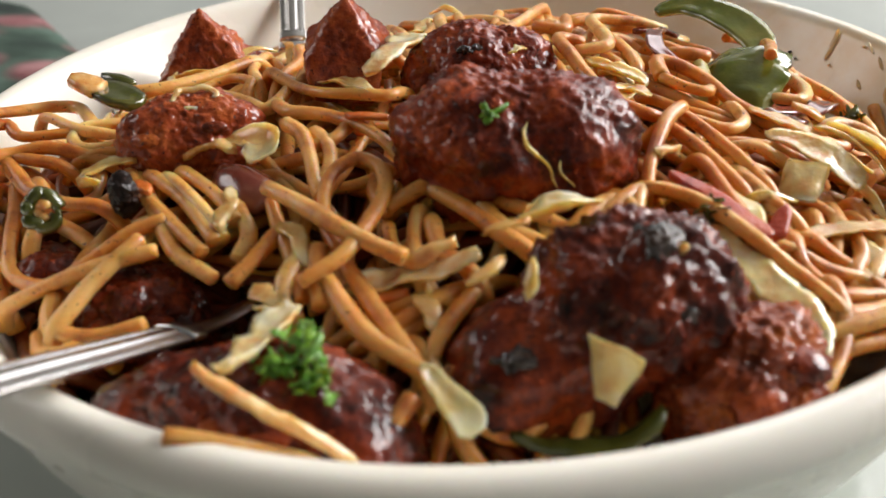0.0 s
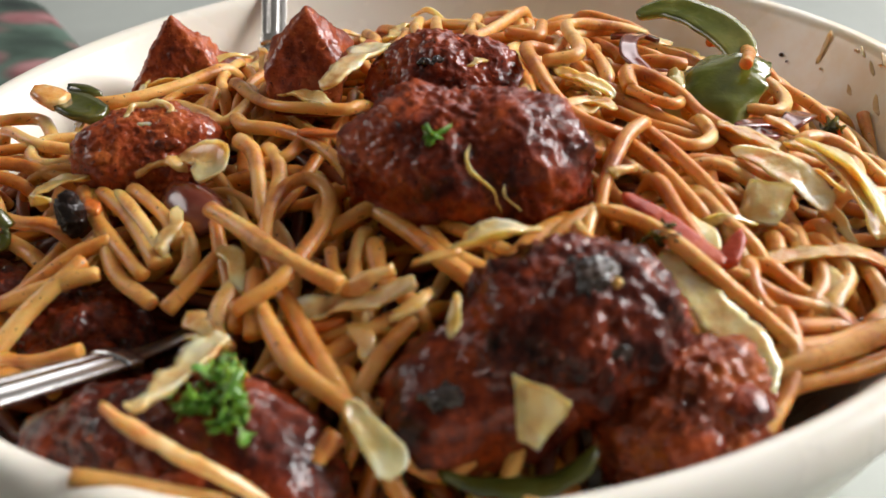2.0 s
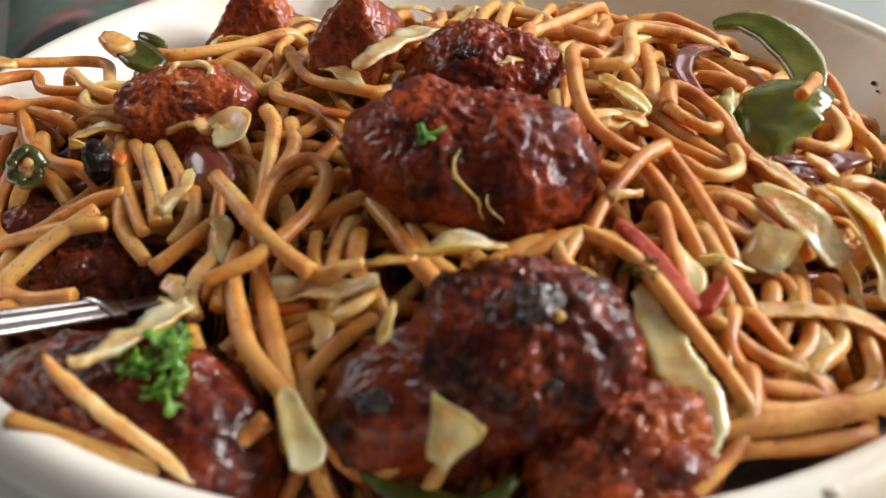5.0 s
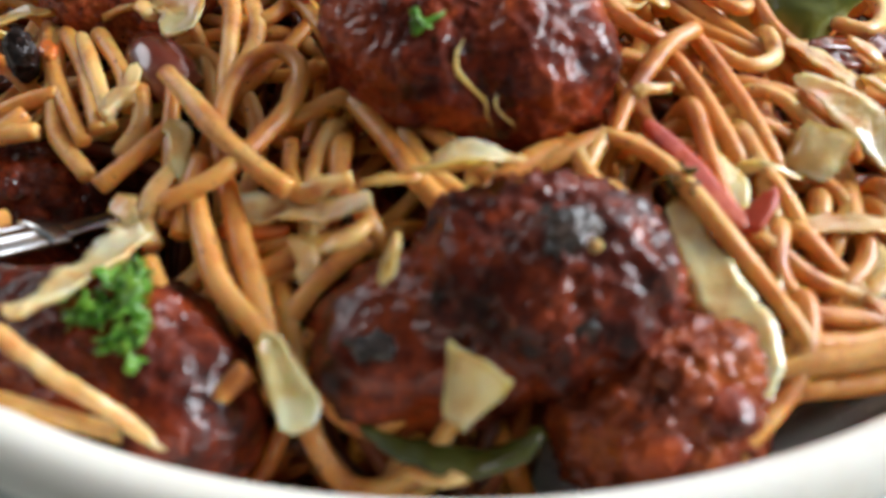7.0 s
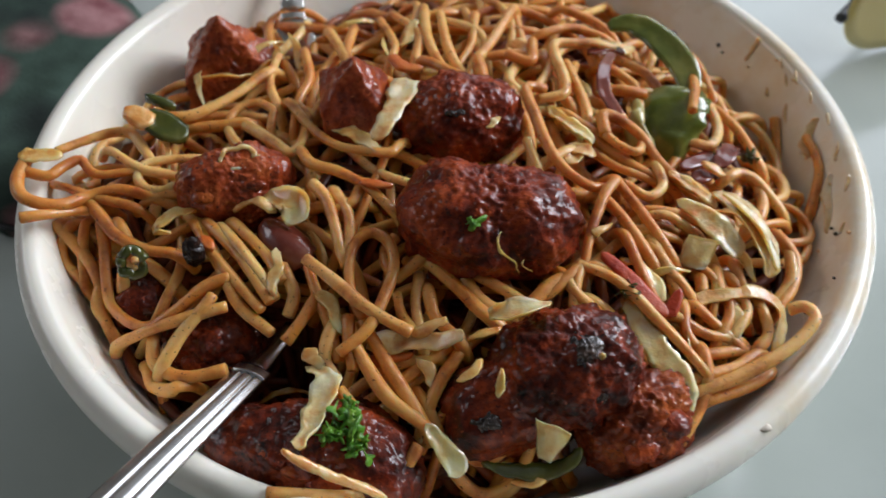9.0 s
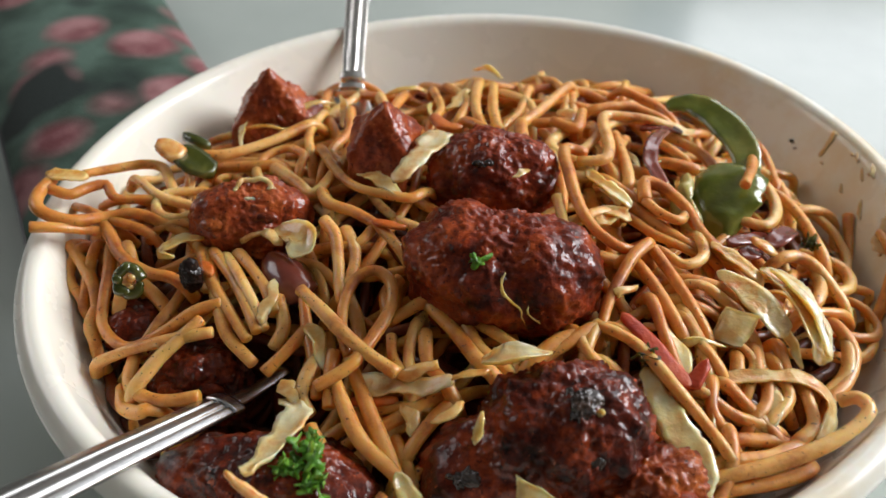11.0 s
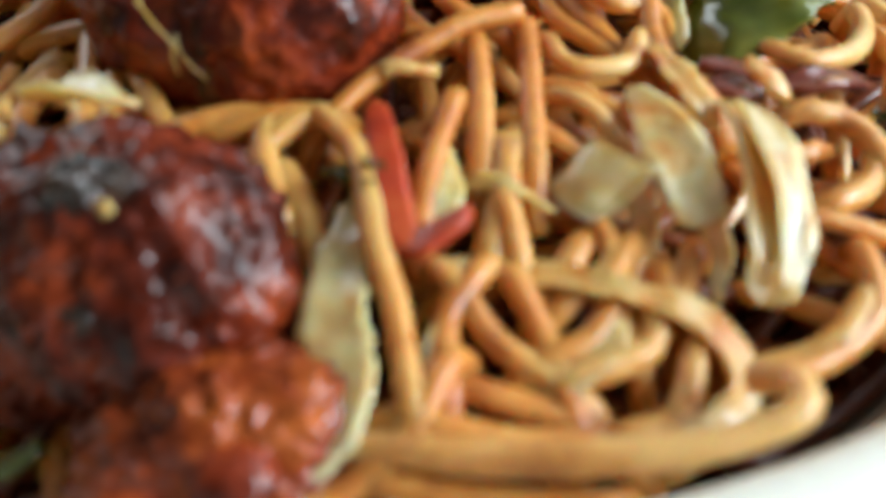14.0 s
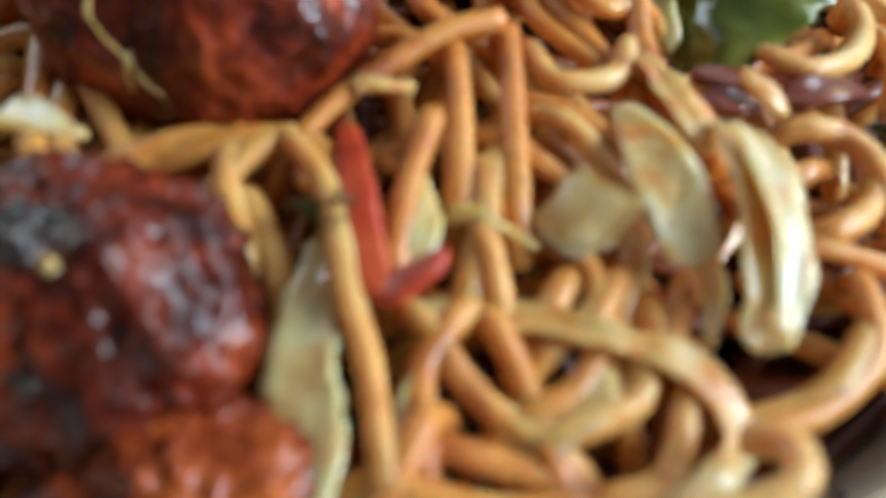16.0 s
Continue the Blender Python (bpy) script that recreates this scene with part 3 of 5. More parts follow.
strand_part(2.5, (59.2, -26.2, 59.9), (61.4, -30.8, 58.8))
strand_part(2.3, (29.7, -46.5, 62.8), (34.5, -50.0, 60.5), (37.9, -53.7, 58.1))
strand_part(2.6, (31.7, -38.9, 65.0), (37.6, -41.6, 63.7))
strand_part(2.6, (-103.5, -1.2, 68.0), (-103.7, -8.5, 68.5), (-100.8, -14.2, 68.5), (-93.7, -14.9, 66.5), (-87.4, -9.6, 64.0), (-80.6, -8.5, 64.6), (-73.8, -9.9, 63.6), (-68.4, -11.8, 62.4))
strand_part(2.2, (-96.9, 2.5, 67.5), (-91.4, 7.5, 66.0), (-85.2, 11.3, 65.0), (-80.1, 10.5, 64.7), (-75.8, 3.8, 65.0), (-73.4, -0.1, 64.2))
strand_part(2.2, (-102.6, -5.1, 68.0), (-97.4, -5.7, 67.0), (-94.7, -2.0, 66.5), (-91.2, 0.9, 66.0), (-88.5, -2.2, 65.0), (-84.8, -3.6, 65.0), (-77.3, -2.9, 65.0))
strand_part(2.2, (-63.4, 1.6, 64.4), (-70.5, 0.7, 65.1), (-75.3, -1.0, 65.2), (-76.6, -4.9, 64.7), (-74.2, -8.3, 64.0), (-69.8, -9.0, 63.9), (-67.1, -7.0, 63.7))
strand_part(2.6, (-88.3, -10.2, 62.7), (-84.3, -15.1, 61.7), (-80.4, -20.0, 60.8), (-75.2, -23.6, 60.6), (-71.0, -25.4, 60.4), (-66.9, -26.2, 60.5))
strand_part(2.3, (-100.5, -20.3, 68.0), (-95.6, -18.1, 66.5), (-90.8, -14.1, 63.0), (-86.4, -12.4, 61.5))
strand_part(2.4, (-93.4, -14.5, 57.4), (-95.1, -18.5, 54.7), (-93.5, -22.8, 53.4), (-90.1, -26.2, 52.6))
strand_part(2.3, (-89.0, -15.3, 59.1), (-89.3, -20.0, 56.1), (-88.7, -25.3, 53.5))
strand_part(2.4, (-84.5, -16.4, 60.1), (-83.4, -21.8, 57.9), (-82.5, -28.5, 55.4), (-80.7, -35.5, 53.4), (-75.3, -41.4, 54.0), (-69.9, -43.4, 55.0), (-63.1, -40.6, 57.9), (-57.9, -37.0, 60.3), (-52.0, -35.2, 61.8))
strand_part(2.3, (-62.4, -17.2, 61.9), (-57.5, -26.3, 61.7), (-52.9, -33.2, 61.5), (-47.3, -40.4, 60.8), (-44.2, -44.0, 60.2))
strand_part(2.3, (-57.7, -19.9, 62.6), (-51.6, -27.7, 63.1), (-47.2, -34.6, 62.8), (-42.3, -42.6, 61.3))
strand_part(2.4, (-54.2, -21.8, 62.9), (-48.8, -29.8, 63.3), (-44.5, -36.1, 62.6), (-41.1, -41.7, 61.2))
strand_part(2.4, (-60.8, -17.8, 61.5), (-56.4, -27.6, 61.2), (-52.6, -35.8, 60.6), (-49.3, -42.2, 59.1), (-42.0, -48.8, 58.0))
strand_part(2.6, (-84.3, -29.9, 52.9), (-84.6, -34.6, 51.4), (-82.5, -38.0, 50.6))
strand_part(2.5, (-74.6, -46.0, 54.1), (-68.9, -45.1, 56.4), (-62.5, -44.2, 58.2), (-55.9, -43.0, 59.5), (-52.3, -42.3, 59.9))
strand_part(2.6, (-55.4, -39.6, 60.8), (-58.4, -43.5, 59.4), (-62.1, -47.2, 57.2), (-64.8, -51.1, 55.1))
strand_part(2.6, (-69.5, -46.2, 54.0), (-68.8, -51.4, 52.5), (-65.0, -54.7, 52.2), (-59.1, -56.0, 52.9), (-52.1, -55.5, 54.1))
strand_part(2.6, (-70.3, -53.1, 50.7), (-68.6, -56.7, 50.3), (-64.6, -58.6, 51.3), (-63.1, -58.0, 51.9))
strand_part(2.5, (-31.5, -42.4, 62.4), (-35.3, -48.0, 60.8), (-38.6, -52.0, 58.9))
strand_part(2.2, (-26.5, -57.7, 62.1), (-20.3, -52.9, 63.9), (-16.5, -45.3, 65.3), (-14.2, -38.5, 66.8), (-14.9, -32.5, 68.2), (-18.7, -29.5, 68.9), (-22.6, -31.4, 67.8), (-24.2, -36.8, 66.3), (-23.8, -43.3, 64.1), (-21.6, -48.9, 62.1))
strand_part(2.6, (-34.1, -34.9, 66.9), (-28.9, -40.2, 66.7), (-22.7, -46.7, 66.0), (-16.6, -51.0, 64.6), (-11.0, -53.8, 63.2))
strand_part(2.6, (-23.9, -53.9, 61.8), (-20.6, -60.2, 60.0), (-15.9, -67.6, 58.3), (-9.2, -72.9, 56.5))
strand_part(2.6, (-21.7, -49.3, 61.6), (-17.8, -56.1, 59.8), (-13.9, -63.3, 57.6), (-10.3, -69.5, 56.0))
strand_part(2.4, (-33.1, -13.2, 69.1), (-29.8, -18.1, 69.1), (-27.9, -24.5, 68.2), (-26.4, -31.7, 66.3), (-25.0, -36.0, 65.3))
strand_part(2.5, (-27.2, -16.3, 68.1), (-24.5, -22.5, 67.7), (-24.3, -28.5, 66.5), (-26.0, -33.3, 65.2))
strand_part(2.2, (-33.8, -34.5, 64.0), (-31.8, -41.6, 62.5), (-29.2, -48.5, 61.0), (-26.8, -57.5, 58.6))
strand_part(2.6, (-26.7, -47.7, 61.9), (-29.2, -52.8, 60.5), (-29.8, -57.5, 58.8), (-27.4, -61.2, 57.6))
strand_part(2.4, (-24.7, -48.3, 62.5), (-24.4, -54.9, 61.0), (-23.6, -60.3, 59.2))
strand_part(2.3, (-36.4, -0.5, 67.8), (-33.4, -5.9, 68.5), (-26.7, -9.5, 69.1), (-19.9, -15.1, 69.4), (-14.6, -21.6, 68.6), (-12.6, -24.2, 67.4))
strand_part(2.1, (-39.5, 16.3, 68.6), (-34.0, 6.6, 69.2), (-28.1, -0.8, 70.3), (-21.1, -4.1, 70.9), (-14.2, -4.7, 70.4), (-11.8, -1.2, 69.6))
strand_part(2.6, (-64.6, 12.7, 64.4), (-56.4, 12.6, 65.4), (-51.8, 13.2, 65.4))
strand_part(2.6, (-47.3, 33.3, 65.4), (-54.5, 25.1, 65.6), (-61.3, 18.8, 65.9), (-66.8, 15.6, 66.0), (-73.2, 15.6, 65.9))
strand_part(2.1, (-51.0, 2.0, 65.2), (-55.6, 10.7, 65.1), (-54.8, 17.5, 65.3), (-49.6, 20.1, 66.3), (-44.5, 16.4, 66.9), (-44.6, 12.4, 66.5))
strand_part(2.5, (-50.5, 11.4, 65.7), (-43.8, 4.2, 66.8), (-39.4, -0.3, 66.9), (-36.4, 3.1, 67.8), (-35.3, 11.0, 67.9), (-38.0, 17.7, 66.8))
strand_part(2.3, (-37.2, 42.1, 64.9), (-35.3, 29.3, 66.3), (-37.7, 20.8, 66.6), (-38.5, 12.2, 66.4))
strand_part(2.2, (-45.2, 41.5, 63.7), (-46.2, 29.5, 64.5), (-43.4, 19.1, 65.4))
strand_part(2.3, (-32.9, 13.8, 67.7), (-28.7, 23.2, 68.2), (-25.5, 29.7, 68.0))
strand_part(2.5, (-13.9, -40.0, 64.5), (-11.0, -38.1, 65.5), (-6.5, -35.0, 66.2), (-0.7, -34.2, 65.9))
strand_part(2.6, (-7.3, -35.4, 65.6), (-1.2, -42.1, 65.0), (4.6, -48.9, 63.6), (7.6, -51.4, 62.4))
strand_part(2.1, (-13.7, -42.5, 62.5), (-12.6, -47.8, 61.0), (-9.3, -52.0, 60.2))
strand_part(2.4, (1.5, -40.1, 64.4), (4.9, -45.6, 63.3), (10.9, -50.0, 62.1))
strand_part(2.1, (-3.5, -37.1, 65.4), (2.8, -39.4, 65.5), (8.9, -42.9, 64.7), (15.2, -46.9, 63.1))
strand_part(2.5, (-6.4, -43.3, 63.2), (-5.3, -48.6, 61.6), (-1.8, -52.7, 60.7))
strand_part(2.3, (-8.8, -40.4, 63.7), (-9.6, -45.6, 62.1), (-8.7, -52.0, 60.2))
strand_part(2.6, (24.4, -41.7, 65.4), (26.5, -45.8, 64.3), (29.5, -48.8, 62.9))
strand_part(2.6, (16.7, -47.7, 64.3), (20.5, -43.9, 65.3), (24.9, -41.3, 64.9))
strand_part(2.4, (29.4, -5.3, 69.5), (23.7, -9.5, 69.9), (20.3, -12.5, 69.5))
strand_part(2.6, (18.1, 17.8, 70.1), (19.7, 9.2, 69.7), (20.6, 0.7, 69.6), (20.5, -8.6, 68.8))
strand_part(2.3, (47.6, -21.8, 65.0), (54.8, -22.6, 63.9), (59.2, -24.2, 62.2))
strand_part(2.1, (51.1, -28.1, 62.5), (45.6, -27.5, 63.7))
strand_part(2.4, (36.2, 2.5, 67.3), (41.1, -3.5, 66.9), (48.9, -9.2, 65.2), (53.7, -11.8, 63.6))
strand_part(2.1, (36.9, -3.0, 66.6), (41.9, -7.8, 66.1), (50.1, -11.0, 64.4))
strand_part(2.2, (47.0, -30.9, 63.4), (49.6, -38.6, 62.2), (51.8, -41.3, 61.2))
strand_part(2.3, (49.2, -49.3, 59.1), (55.5, -52.5, 56.5), (61.8, -52.9, 54.5))
strand_part(2.4, (66.5, -42.8, 56.9), (67.6, -45.9, 55.5), (63.3, -51.7, 54.9))
strand_part(2.2, (63.1, -42.2, 57.4), (62.8, -47.6, 55.9), (59.9, -51.8, 55.2))
strand_part(2.1, (57.6, -35.1, 59.5), (61.1, -39.2, 58.0), (59.3, -44.9, 56.8))
strand_part(2.6, (52.0, -66.5, 54.7), (60.3, -64.0, 55.5), (70.0, -60.0, 56.8), (77.0, -55.6, 58.0), (81.0, -51.2, 59.2), (79.6, -47.8, 58.8), (76.5, -47.6, 57.4))
strand_part(2.3, (53.2, -68.3, 52.9), (63.2, -64.5, 52.1), (69.6, -61.1, 51.8))
strand_part(2.6, (52.7, -63.2, 54.9), (61.1, -60.7, 54.2), (66.7, -57.3, 53.6))
strand_part(2.4, (55.3, -57.1, 54.6), (60.0, -56.0, 53.8), (64.2, -55.0, 52.8))
strand_part(2.3, (53.8, -58.6, 57.5), (53.8, -63.7, 55.5), (51.6, -69.4, 53.2), (47.6, -74.7, 51.5))
strand_part(2.4, (51.6, -47.1, 59.1), (51.2, -53.2, 57.8), (53.7, -57.6, 56.2))
strand_part(2.4, (61.7, -36.1, 58.3), (61.9, -42.0, 57.3), (64.9, -44.9, 55.4))
strand_part(2.5, (67.4, -33.7, 57.2), (68.2, -39.7, 56.0), (71.4, -41.4, 54.8))
strand_part(2.4, (81.7, -24.0, 55.7), (83.9, -30.2, 54.2), (81.0, -38.2, 53.4), (76.8, -43.1, 53.3))
strand_part(2.4, (71.2, -44.3, 55.3), (71.9, -50.9, 53.2), (68.2, -55.2, 52.7))
strand_part(2.4, (1.6, 54.8, 67.1), (2.3, 39.2, 68.8), (4.7, 28.3, 69.6), (8.1, 21.6, 69.9))
strand_part(2.6, (22.2, 55.4, 68.0), (15.3, 40.6, 69.3), (9.6, 29.4, 70.4), (7.2, 21.0, 70.5))
strand_part(2.4, (21.9, 31.2, 68.6), (17.8, 22.1, 69.9), (22.0, 16.5, 69.8), (26.9, 22.1, 69.6), (33.3, 35.1, 68.7), (42.4, 41.1, 66.9), (50.5, 43.2, 63.8))
strand_part(2.3, (29.6, 44.8, 67.6), (38.7, 48.6, 66.5), (47.2, 46.8, 64.5))
strand_part(2.5, (-3.0, 61.0, 65.1), (-2.9, 45.6, 68.1), (-1.1, 33.3, 69.7), (1.8, 25.3, 69.8))
strand_part(2.2, (-15.6, 56.7, 64.2), (-11.8, 41.8, 67.3), (-13.5, 33.3, 68.1))
strand_part(2.3, (-23.8, 52.6, 64.5), (-25.3, 39.1, 66.9), (-21.2, 27.8, 68.6), (-15.2, 25.4, 68.7))
strand_part(2.6, (28.9, 34.4, 67.8), (30.0, 21.8, 68.2), (33.5, 12.1, 68.1))
strand_part(2.4, (38.8, 59.5, 65.0), (46.7, 55.1, 63.5), (50.6, 49.9, 62.8))
strand_part(2.4, (-30.4, 52.7, 63.6), (-25.9, 37.7, 67.0), (-24.2, 26.9, 67.9))
strand_part(2.1, (11.4, 53.8, 67.5), (9.5, 40.8, 68.3), (5.7, 31.6, 68.8))
strand_part(2.3, (14.4, 33.4, 69.0), (22.2, 34.4, 69.0), (28.4, 33.0, 67.9))
strand_part(2.4, (-11.4, 59.2, 64.3), (-5.2, 46.8, 67.3), (-6.5, 33.8, 68.5))
strand_part(2.1, (4.7, 51.9, 67.1), (12.2, 44.7, 68.2), (12.9, 34.1, 68.6))
strand_part(2.4, (34.0, 17.4, 67.9), (39.7, 15.2, 67.6), (45.4, 12.0, 66.2))
strand_part(2.4, (31.4, 10.1, 68.5), (36.5, 4.6, 68.3), (42.9, -1.7, 66.7))
strand_part(2.1, (36.8, 30.3, 66.9), (33.6, 19.7, 67.9), (34.5, 12.2, 67.5))
strand_part(2.4, (46.6, 31.6, 65.5), (52.6, 25.1, 64.7), (52.4, 15.7, 64.7))
strand_part(2.4, (50.2, 37.4, 63.8), (57.3, 31.7, 63.1), (60.1, 25.1, 62.4))
strand_part(2.5, (72.5, 31.1, 59.0), (76.8, 26.6, 58.1), (78.2, 19.8, 57.2))
strand_part(2.1, (-40.2, -88.6, 60.2), (-34.0, -88.4, 58.4), (-28.0, -87.6, 55.8), (-22.0, -86.0, 52.0))
strand_part(2.5, (-12.8, -80.6, 53.3), (-10.1, -76.9, 54.7))
strand_part(2.5, (-26.7, -64.2, 57.8), (-22.0, -70.6, 56.4))
strand_part(2.1, (-83.6, 3.1, 66.0), (-75.8, -2.9, 65.5), (-68.9, -4.2, 64.6))
strand_part(2.1, (-106.3, 3.9, 56.1), (-95.7, -4.4, 62.1), (-86.1, -10.1, 63.4), (-77.7, -12.6, 62.7))
strand_part(2.5, (-96.8, -13.1, 57.1), (-91.9, -18.2, 56.3), (-87.1, -24.3, 54.8), (-84.6, -29.4, 53.4))
strand_part(2.6, (-80.1, -17.2, 60.8), (-77.8, -21.5, 59.3), (-78.2, -26.6, 57.1))
strand_part(2.2, (-71.7, -10.8, 63.5), (-65.6, -10.4, 63.7), (-61.9, -13.6, 63.0))
strand_part(2.4, (-51.0, -21.1, 63.6), (-43.8, -29.9, 63.2), (-39.6, -37.7, 62.1))
strand_part(2.4, (-39.9, -32.8, 62.4), (-37.1, -40.2, 61.1), (-38.3, -45.3, 59.4))
strand_part(2.3, (-21.3, -14.0, 68.4), (-23.9, -19.3, 68.1), (-29.3, -20.6, 66.9))
strand_part(2.3, (-13.5, -28.8, 66.3), (-16.3, -32.8, 65.1), (-13.9, -40.0, 63.5))

# vegetable shreds and slices: look, widths and line
shred("cabbage_shred", "short cream cabbage shred beside the draped one", "cabbage", CABBAGE, (2.0, 3.3, 2.0), (-31.6, -54.1, 60.4), (-33.1, -56.7, 59.6), (-29.7, -59.6, 59.7), thick=1.2, cup=0.3)
shred("cabbage_leaf", "torn golden cabbage leaf on top of a meatball", "cabbage", CABBAGE_WHITE, (1.5, 6.8, 6.1, 1.1), (6.6, -50.6, 66.6), (9.1, -55.7, 71.3), (13.3, -55.2, 72.3), (18.7, -53.3, 71.4), thick=0.9, cup=0.45, tilt=-25)
shred("cabbage_leaf", "crumpled pale cabbage leaf among the noodles", "cabbage", CABBAGE, (2.3, 6.8, 8.4, 3.8), (-44.3, -14.8, 67.3), (-40.0, -17.2, 68.3), (-36.5, -20.5, 68.5), (-38.5, -24.2, 66.8), thick=0.9, cup=0.4, tilt=-15)
shred("cabbage_shred", "pale pointed cabbage shred between noodles", "cabbage", CABBAGE, (1.0, 3.0, 2.6), (-52.1, -17.5, 65.3), (-46.9, -16.9, 66.7), (-41.3, -19.6, 67.4), thick=1.3, cup=0.2)
shred("cabbage_strip", "long pale yellow cabbage strip beside a meatball", "cabbage", CABBAGE_PALE, (3.0, 5.0, 7.0, 6.8, 4.6), (38.1, -47.0, 62.1), (40.9, -53.9, 60.6), (44.7, -60.8, 58.2), (47.4, -66.5, 55.6), (46.0, -73.0, 52.4), thick=1.2, cup=0.25, tilt=-10)
shred("cabbage_strip", "white cabbage strip leaning against a meatball", "cabbage", CABBAGE_WHITE, (6.8, 6.5, 5.7, 3.8), (-9.6, 16.8, 75.0), (-11.7, 7.0, 76.5), (-15.0, -0.1, 76.5), (-18.2, -5.0, 75.0), thick=1.4, cup=0.2)
shred("cabbage_shred", "translucent cabbage shred in the noodles", "cabbage", CABBAGE, (2.0, 4.6, 4.0, 2.0), (-28.9, 5.3, 70.3), (-24.6, 2.6, 71.3), (-20.4, -1.6, 71.6), (-16.7, -4.9, 70.7), thick=1.0, cup=0.3)
shred("cabbage_stick", "thick pale cabbage stem with orange lower edge", "cabbage", CABBAGE_WHITE, (4.6, 6.6, 3.2, 3.4, 2.6), (-20.5, -53.4, 57.8), (-16.6, -53.0, 58.8), (-11.5, -54.4, 59.6), (-5.0, -55.6, 62.4), (0.8, -56.4, 64.8), thick=1.3, cup=0.25, ragged=0.10, wrinkle=0.8)
shred("cabbage_shred", "short cream cabbage stem piece", "cabbage", CABBAGE, (2.0, 2.6, 1.3), (-10.9, -53.2, 61.6), (-6.9, -52.8, 63.2), (-3.2, -52.2, 64.4), thick=2.2, cup=0.05, ragged=0.04)
shred("cabbage_shred", "brown-edged cabbage thread on a meatball", "cabbage", CABBAGE_ORANGE, (1.0, 2.0, 1.3), (0.3, -62.2, 70.8), (3.9, -60.5, 72.3), (7.5, -60.0, 72.3), thick=0.8, cup=0.2)
shred("cabbage_shred", "thin cabbage sliver on a meatball", "cabbage", CABBAGE, (1.3, 1.7, 1.3), (3.1, -66.4, 70.6), (1.4, -68.6, 70.0), (-2.1, -70.1, 68.6), thick=1.0, cup=0.1)
shred("cabbage_shred", "short cut cabbage sliver on a meatball", "cabbage", CABBAGE, (1.5, 1.7, 1.8), (7.3, -69.9, 71.5), (6.5, -72.1, 69.8), (5.7, -74.4, 68.2), thick=1.1, cup=0.1)
shred("cabbage_shred", "pale cabbage shred hanging between chunks", "cabbage", CABBAGE_PALE, (2.4, 4.0, 4.6, 4.2), (-8.8, -73.8, 57.3), (-5.9, -77.0, 55.8), (-3.5, -80.5, 54.7), (-2.0, -83.8, 53.0), thick=0.8, cup=0.35, ragged=0.08, ends=0.0)
shred("cabbage_shred", "drop-shaped pale cabbage end", "cabbage", CABBAGE, (1.7, 2.6, 3.0, 1.3), (-41.1, -29.2, 64.2), (-40.9, -34.9, 63.9), (-41.5, -39.1, 63.1), (-41.1, -41.8, 62.1), thick=1.6, cup=0.15)
shred("cabbage_shred", "curled pale cabbage shred", "cabbage", CABBAGE_GREEN, (2.0, 2.6, 2.0), (-61.2, -16.9, 65.1), (-65.5, -17.3, 65.0), (-68.7, -20.0, 64.1), (-70.4, -21.7, 62.9), (-66.9, -22.3, 62.8), thick=1.1, cup=0.3)
shred("cabbage_leaf", "yellow sauced cabbage end hanging over the rim", "cabbage", CABBAGE_GREEN, (4.6, 4.6, 3.8), (-104.7, -0.2, 69.0), (-99.9, -0.6, 69.0), (-95.0, 0.6, 68.0), thick=1.4, cup=0.2)
shred("cabbage_ribbon", "thin translucent cabbage ribbon arched over noodles", "cabbage", CABBAGE_ORANGE, (2.2, 3.2, 3.6, 3.6, 4.0, 4.2), (48.6, -47.2, 59.2), (55.0, -44.8, 58.6), (64.7, -42.9, 58.4), (70.8, -42.5, 57.3), (75.7, -45.4, 54.7), (74.7, -50.8, 52.9), (71.7, -55.4, 51.7), thick=0.8, cup=0.2)
shred("cabbage_ribbon", "pale cabbage ribbon in the noodle tangle", "cabbage", CABBAGE, (2.3, 3.8, 3.0), (65.0, -45.9, 56.7), (63.4, -50.6, 55.6), (61.1, -54.0, 54.9), thick=1.0, cup=0.2)
shred("cabbage_shred", "golden cabbage curl at the back of the heap", "cabbage", CABBAGE_ORANGE, (2.0, 4.0, 3.3), (19.6, 39.4, 69.1), (23.2, 36.4, 69.4), (26.1, 33.4, 68.7), thick=1.0, cup=0.3)
shred("cabbage_shred", "pale cabbage curl at the back of the heap", "cabbage", CABBAGE, (2.0, 3.3, 2.6), (-5.8, 54.0, 66.8), (-7.2, 46.3, 67.6), (-9.9, 40.0, 67.7), thick=1.0, cup=0.3)
shred("cabbage_shred", "pale cabbage scrap among yellow bits", "cabbage", CABBAGE_GREEN, (2.0, 3.3, 2.0), (28.7, 7.0, 69.3), (31.7, 2.9, 69.5), (34.1, -0.8, 68.6), thick=0.9, cup=0.3)
shred("cabbage_shred", "frayed cabbage end between noodles", "cabbage", CABBAGE_ORANGE, (2.6, 4.0, 2.0), (28.6, -9.1, 68.9), (32.3, -5.1, 69.2), (35.7, -1.6, 68.8), thick=0.9, cup=0.3)
shred("cabbage_shred", "yellow cabbage scrap under crossing noodles", "cabbage", CABBAGE_GREEN, (2.0, 3.6, 2.6, 1.3), (-31.4, -42.0, 64.0), (-29.0, -44.7, 64.3), (-27.6, -48.6, 63.1), (-26.4, -52.1, 61.5), thick=1.2, cup=0.3)
shred("cabbage_shred", "cream cabbage fragment below a meatball", "cabbage", CABBAGE, (2.0, 4.0, 3.3), (-9.4, -57.6, 58.6), (-7.4, -60.2, 57.6), (-6.8, -63.6, 56.2), thick=1.3, cup=0.2)
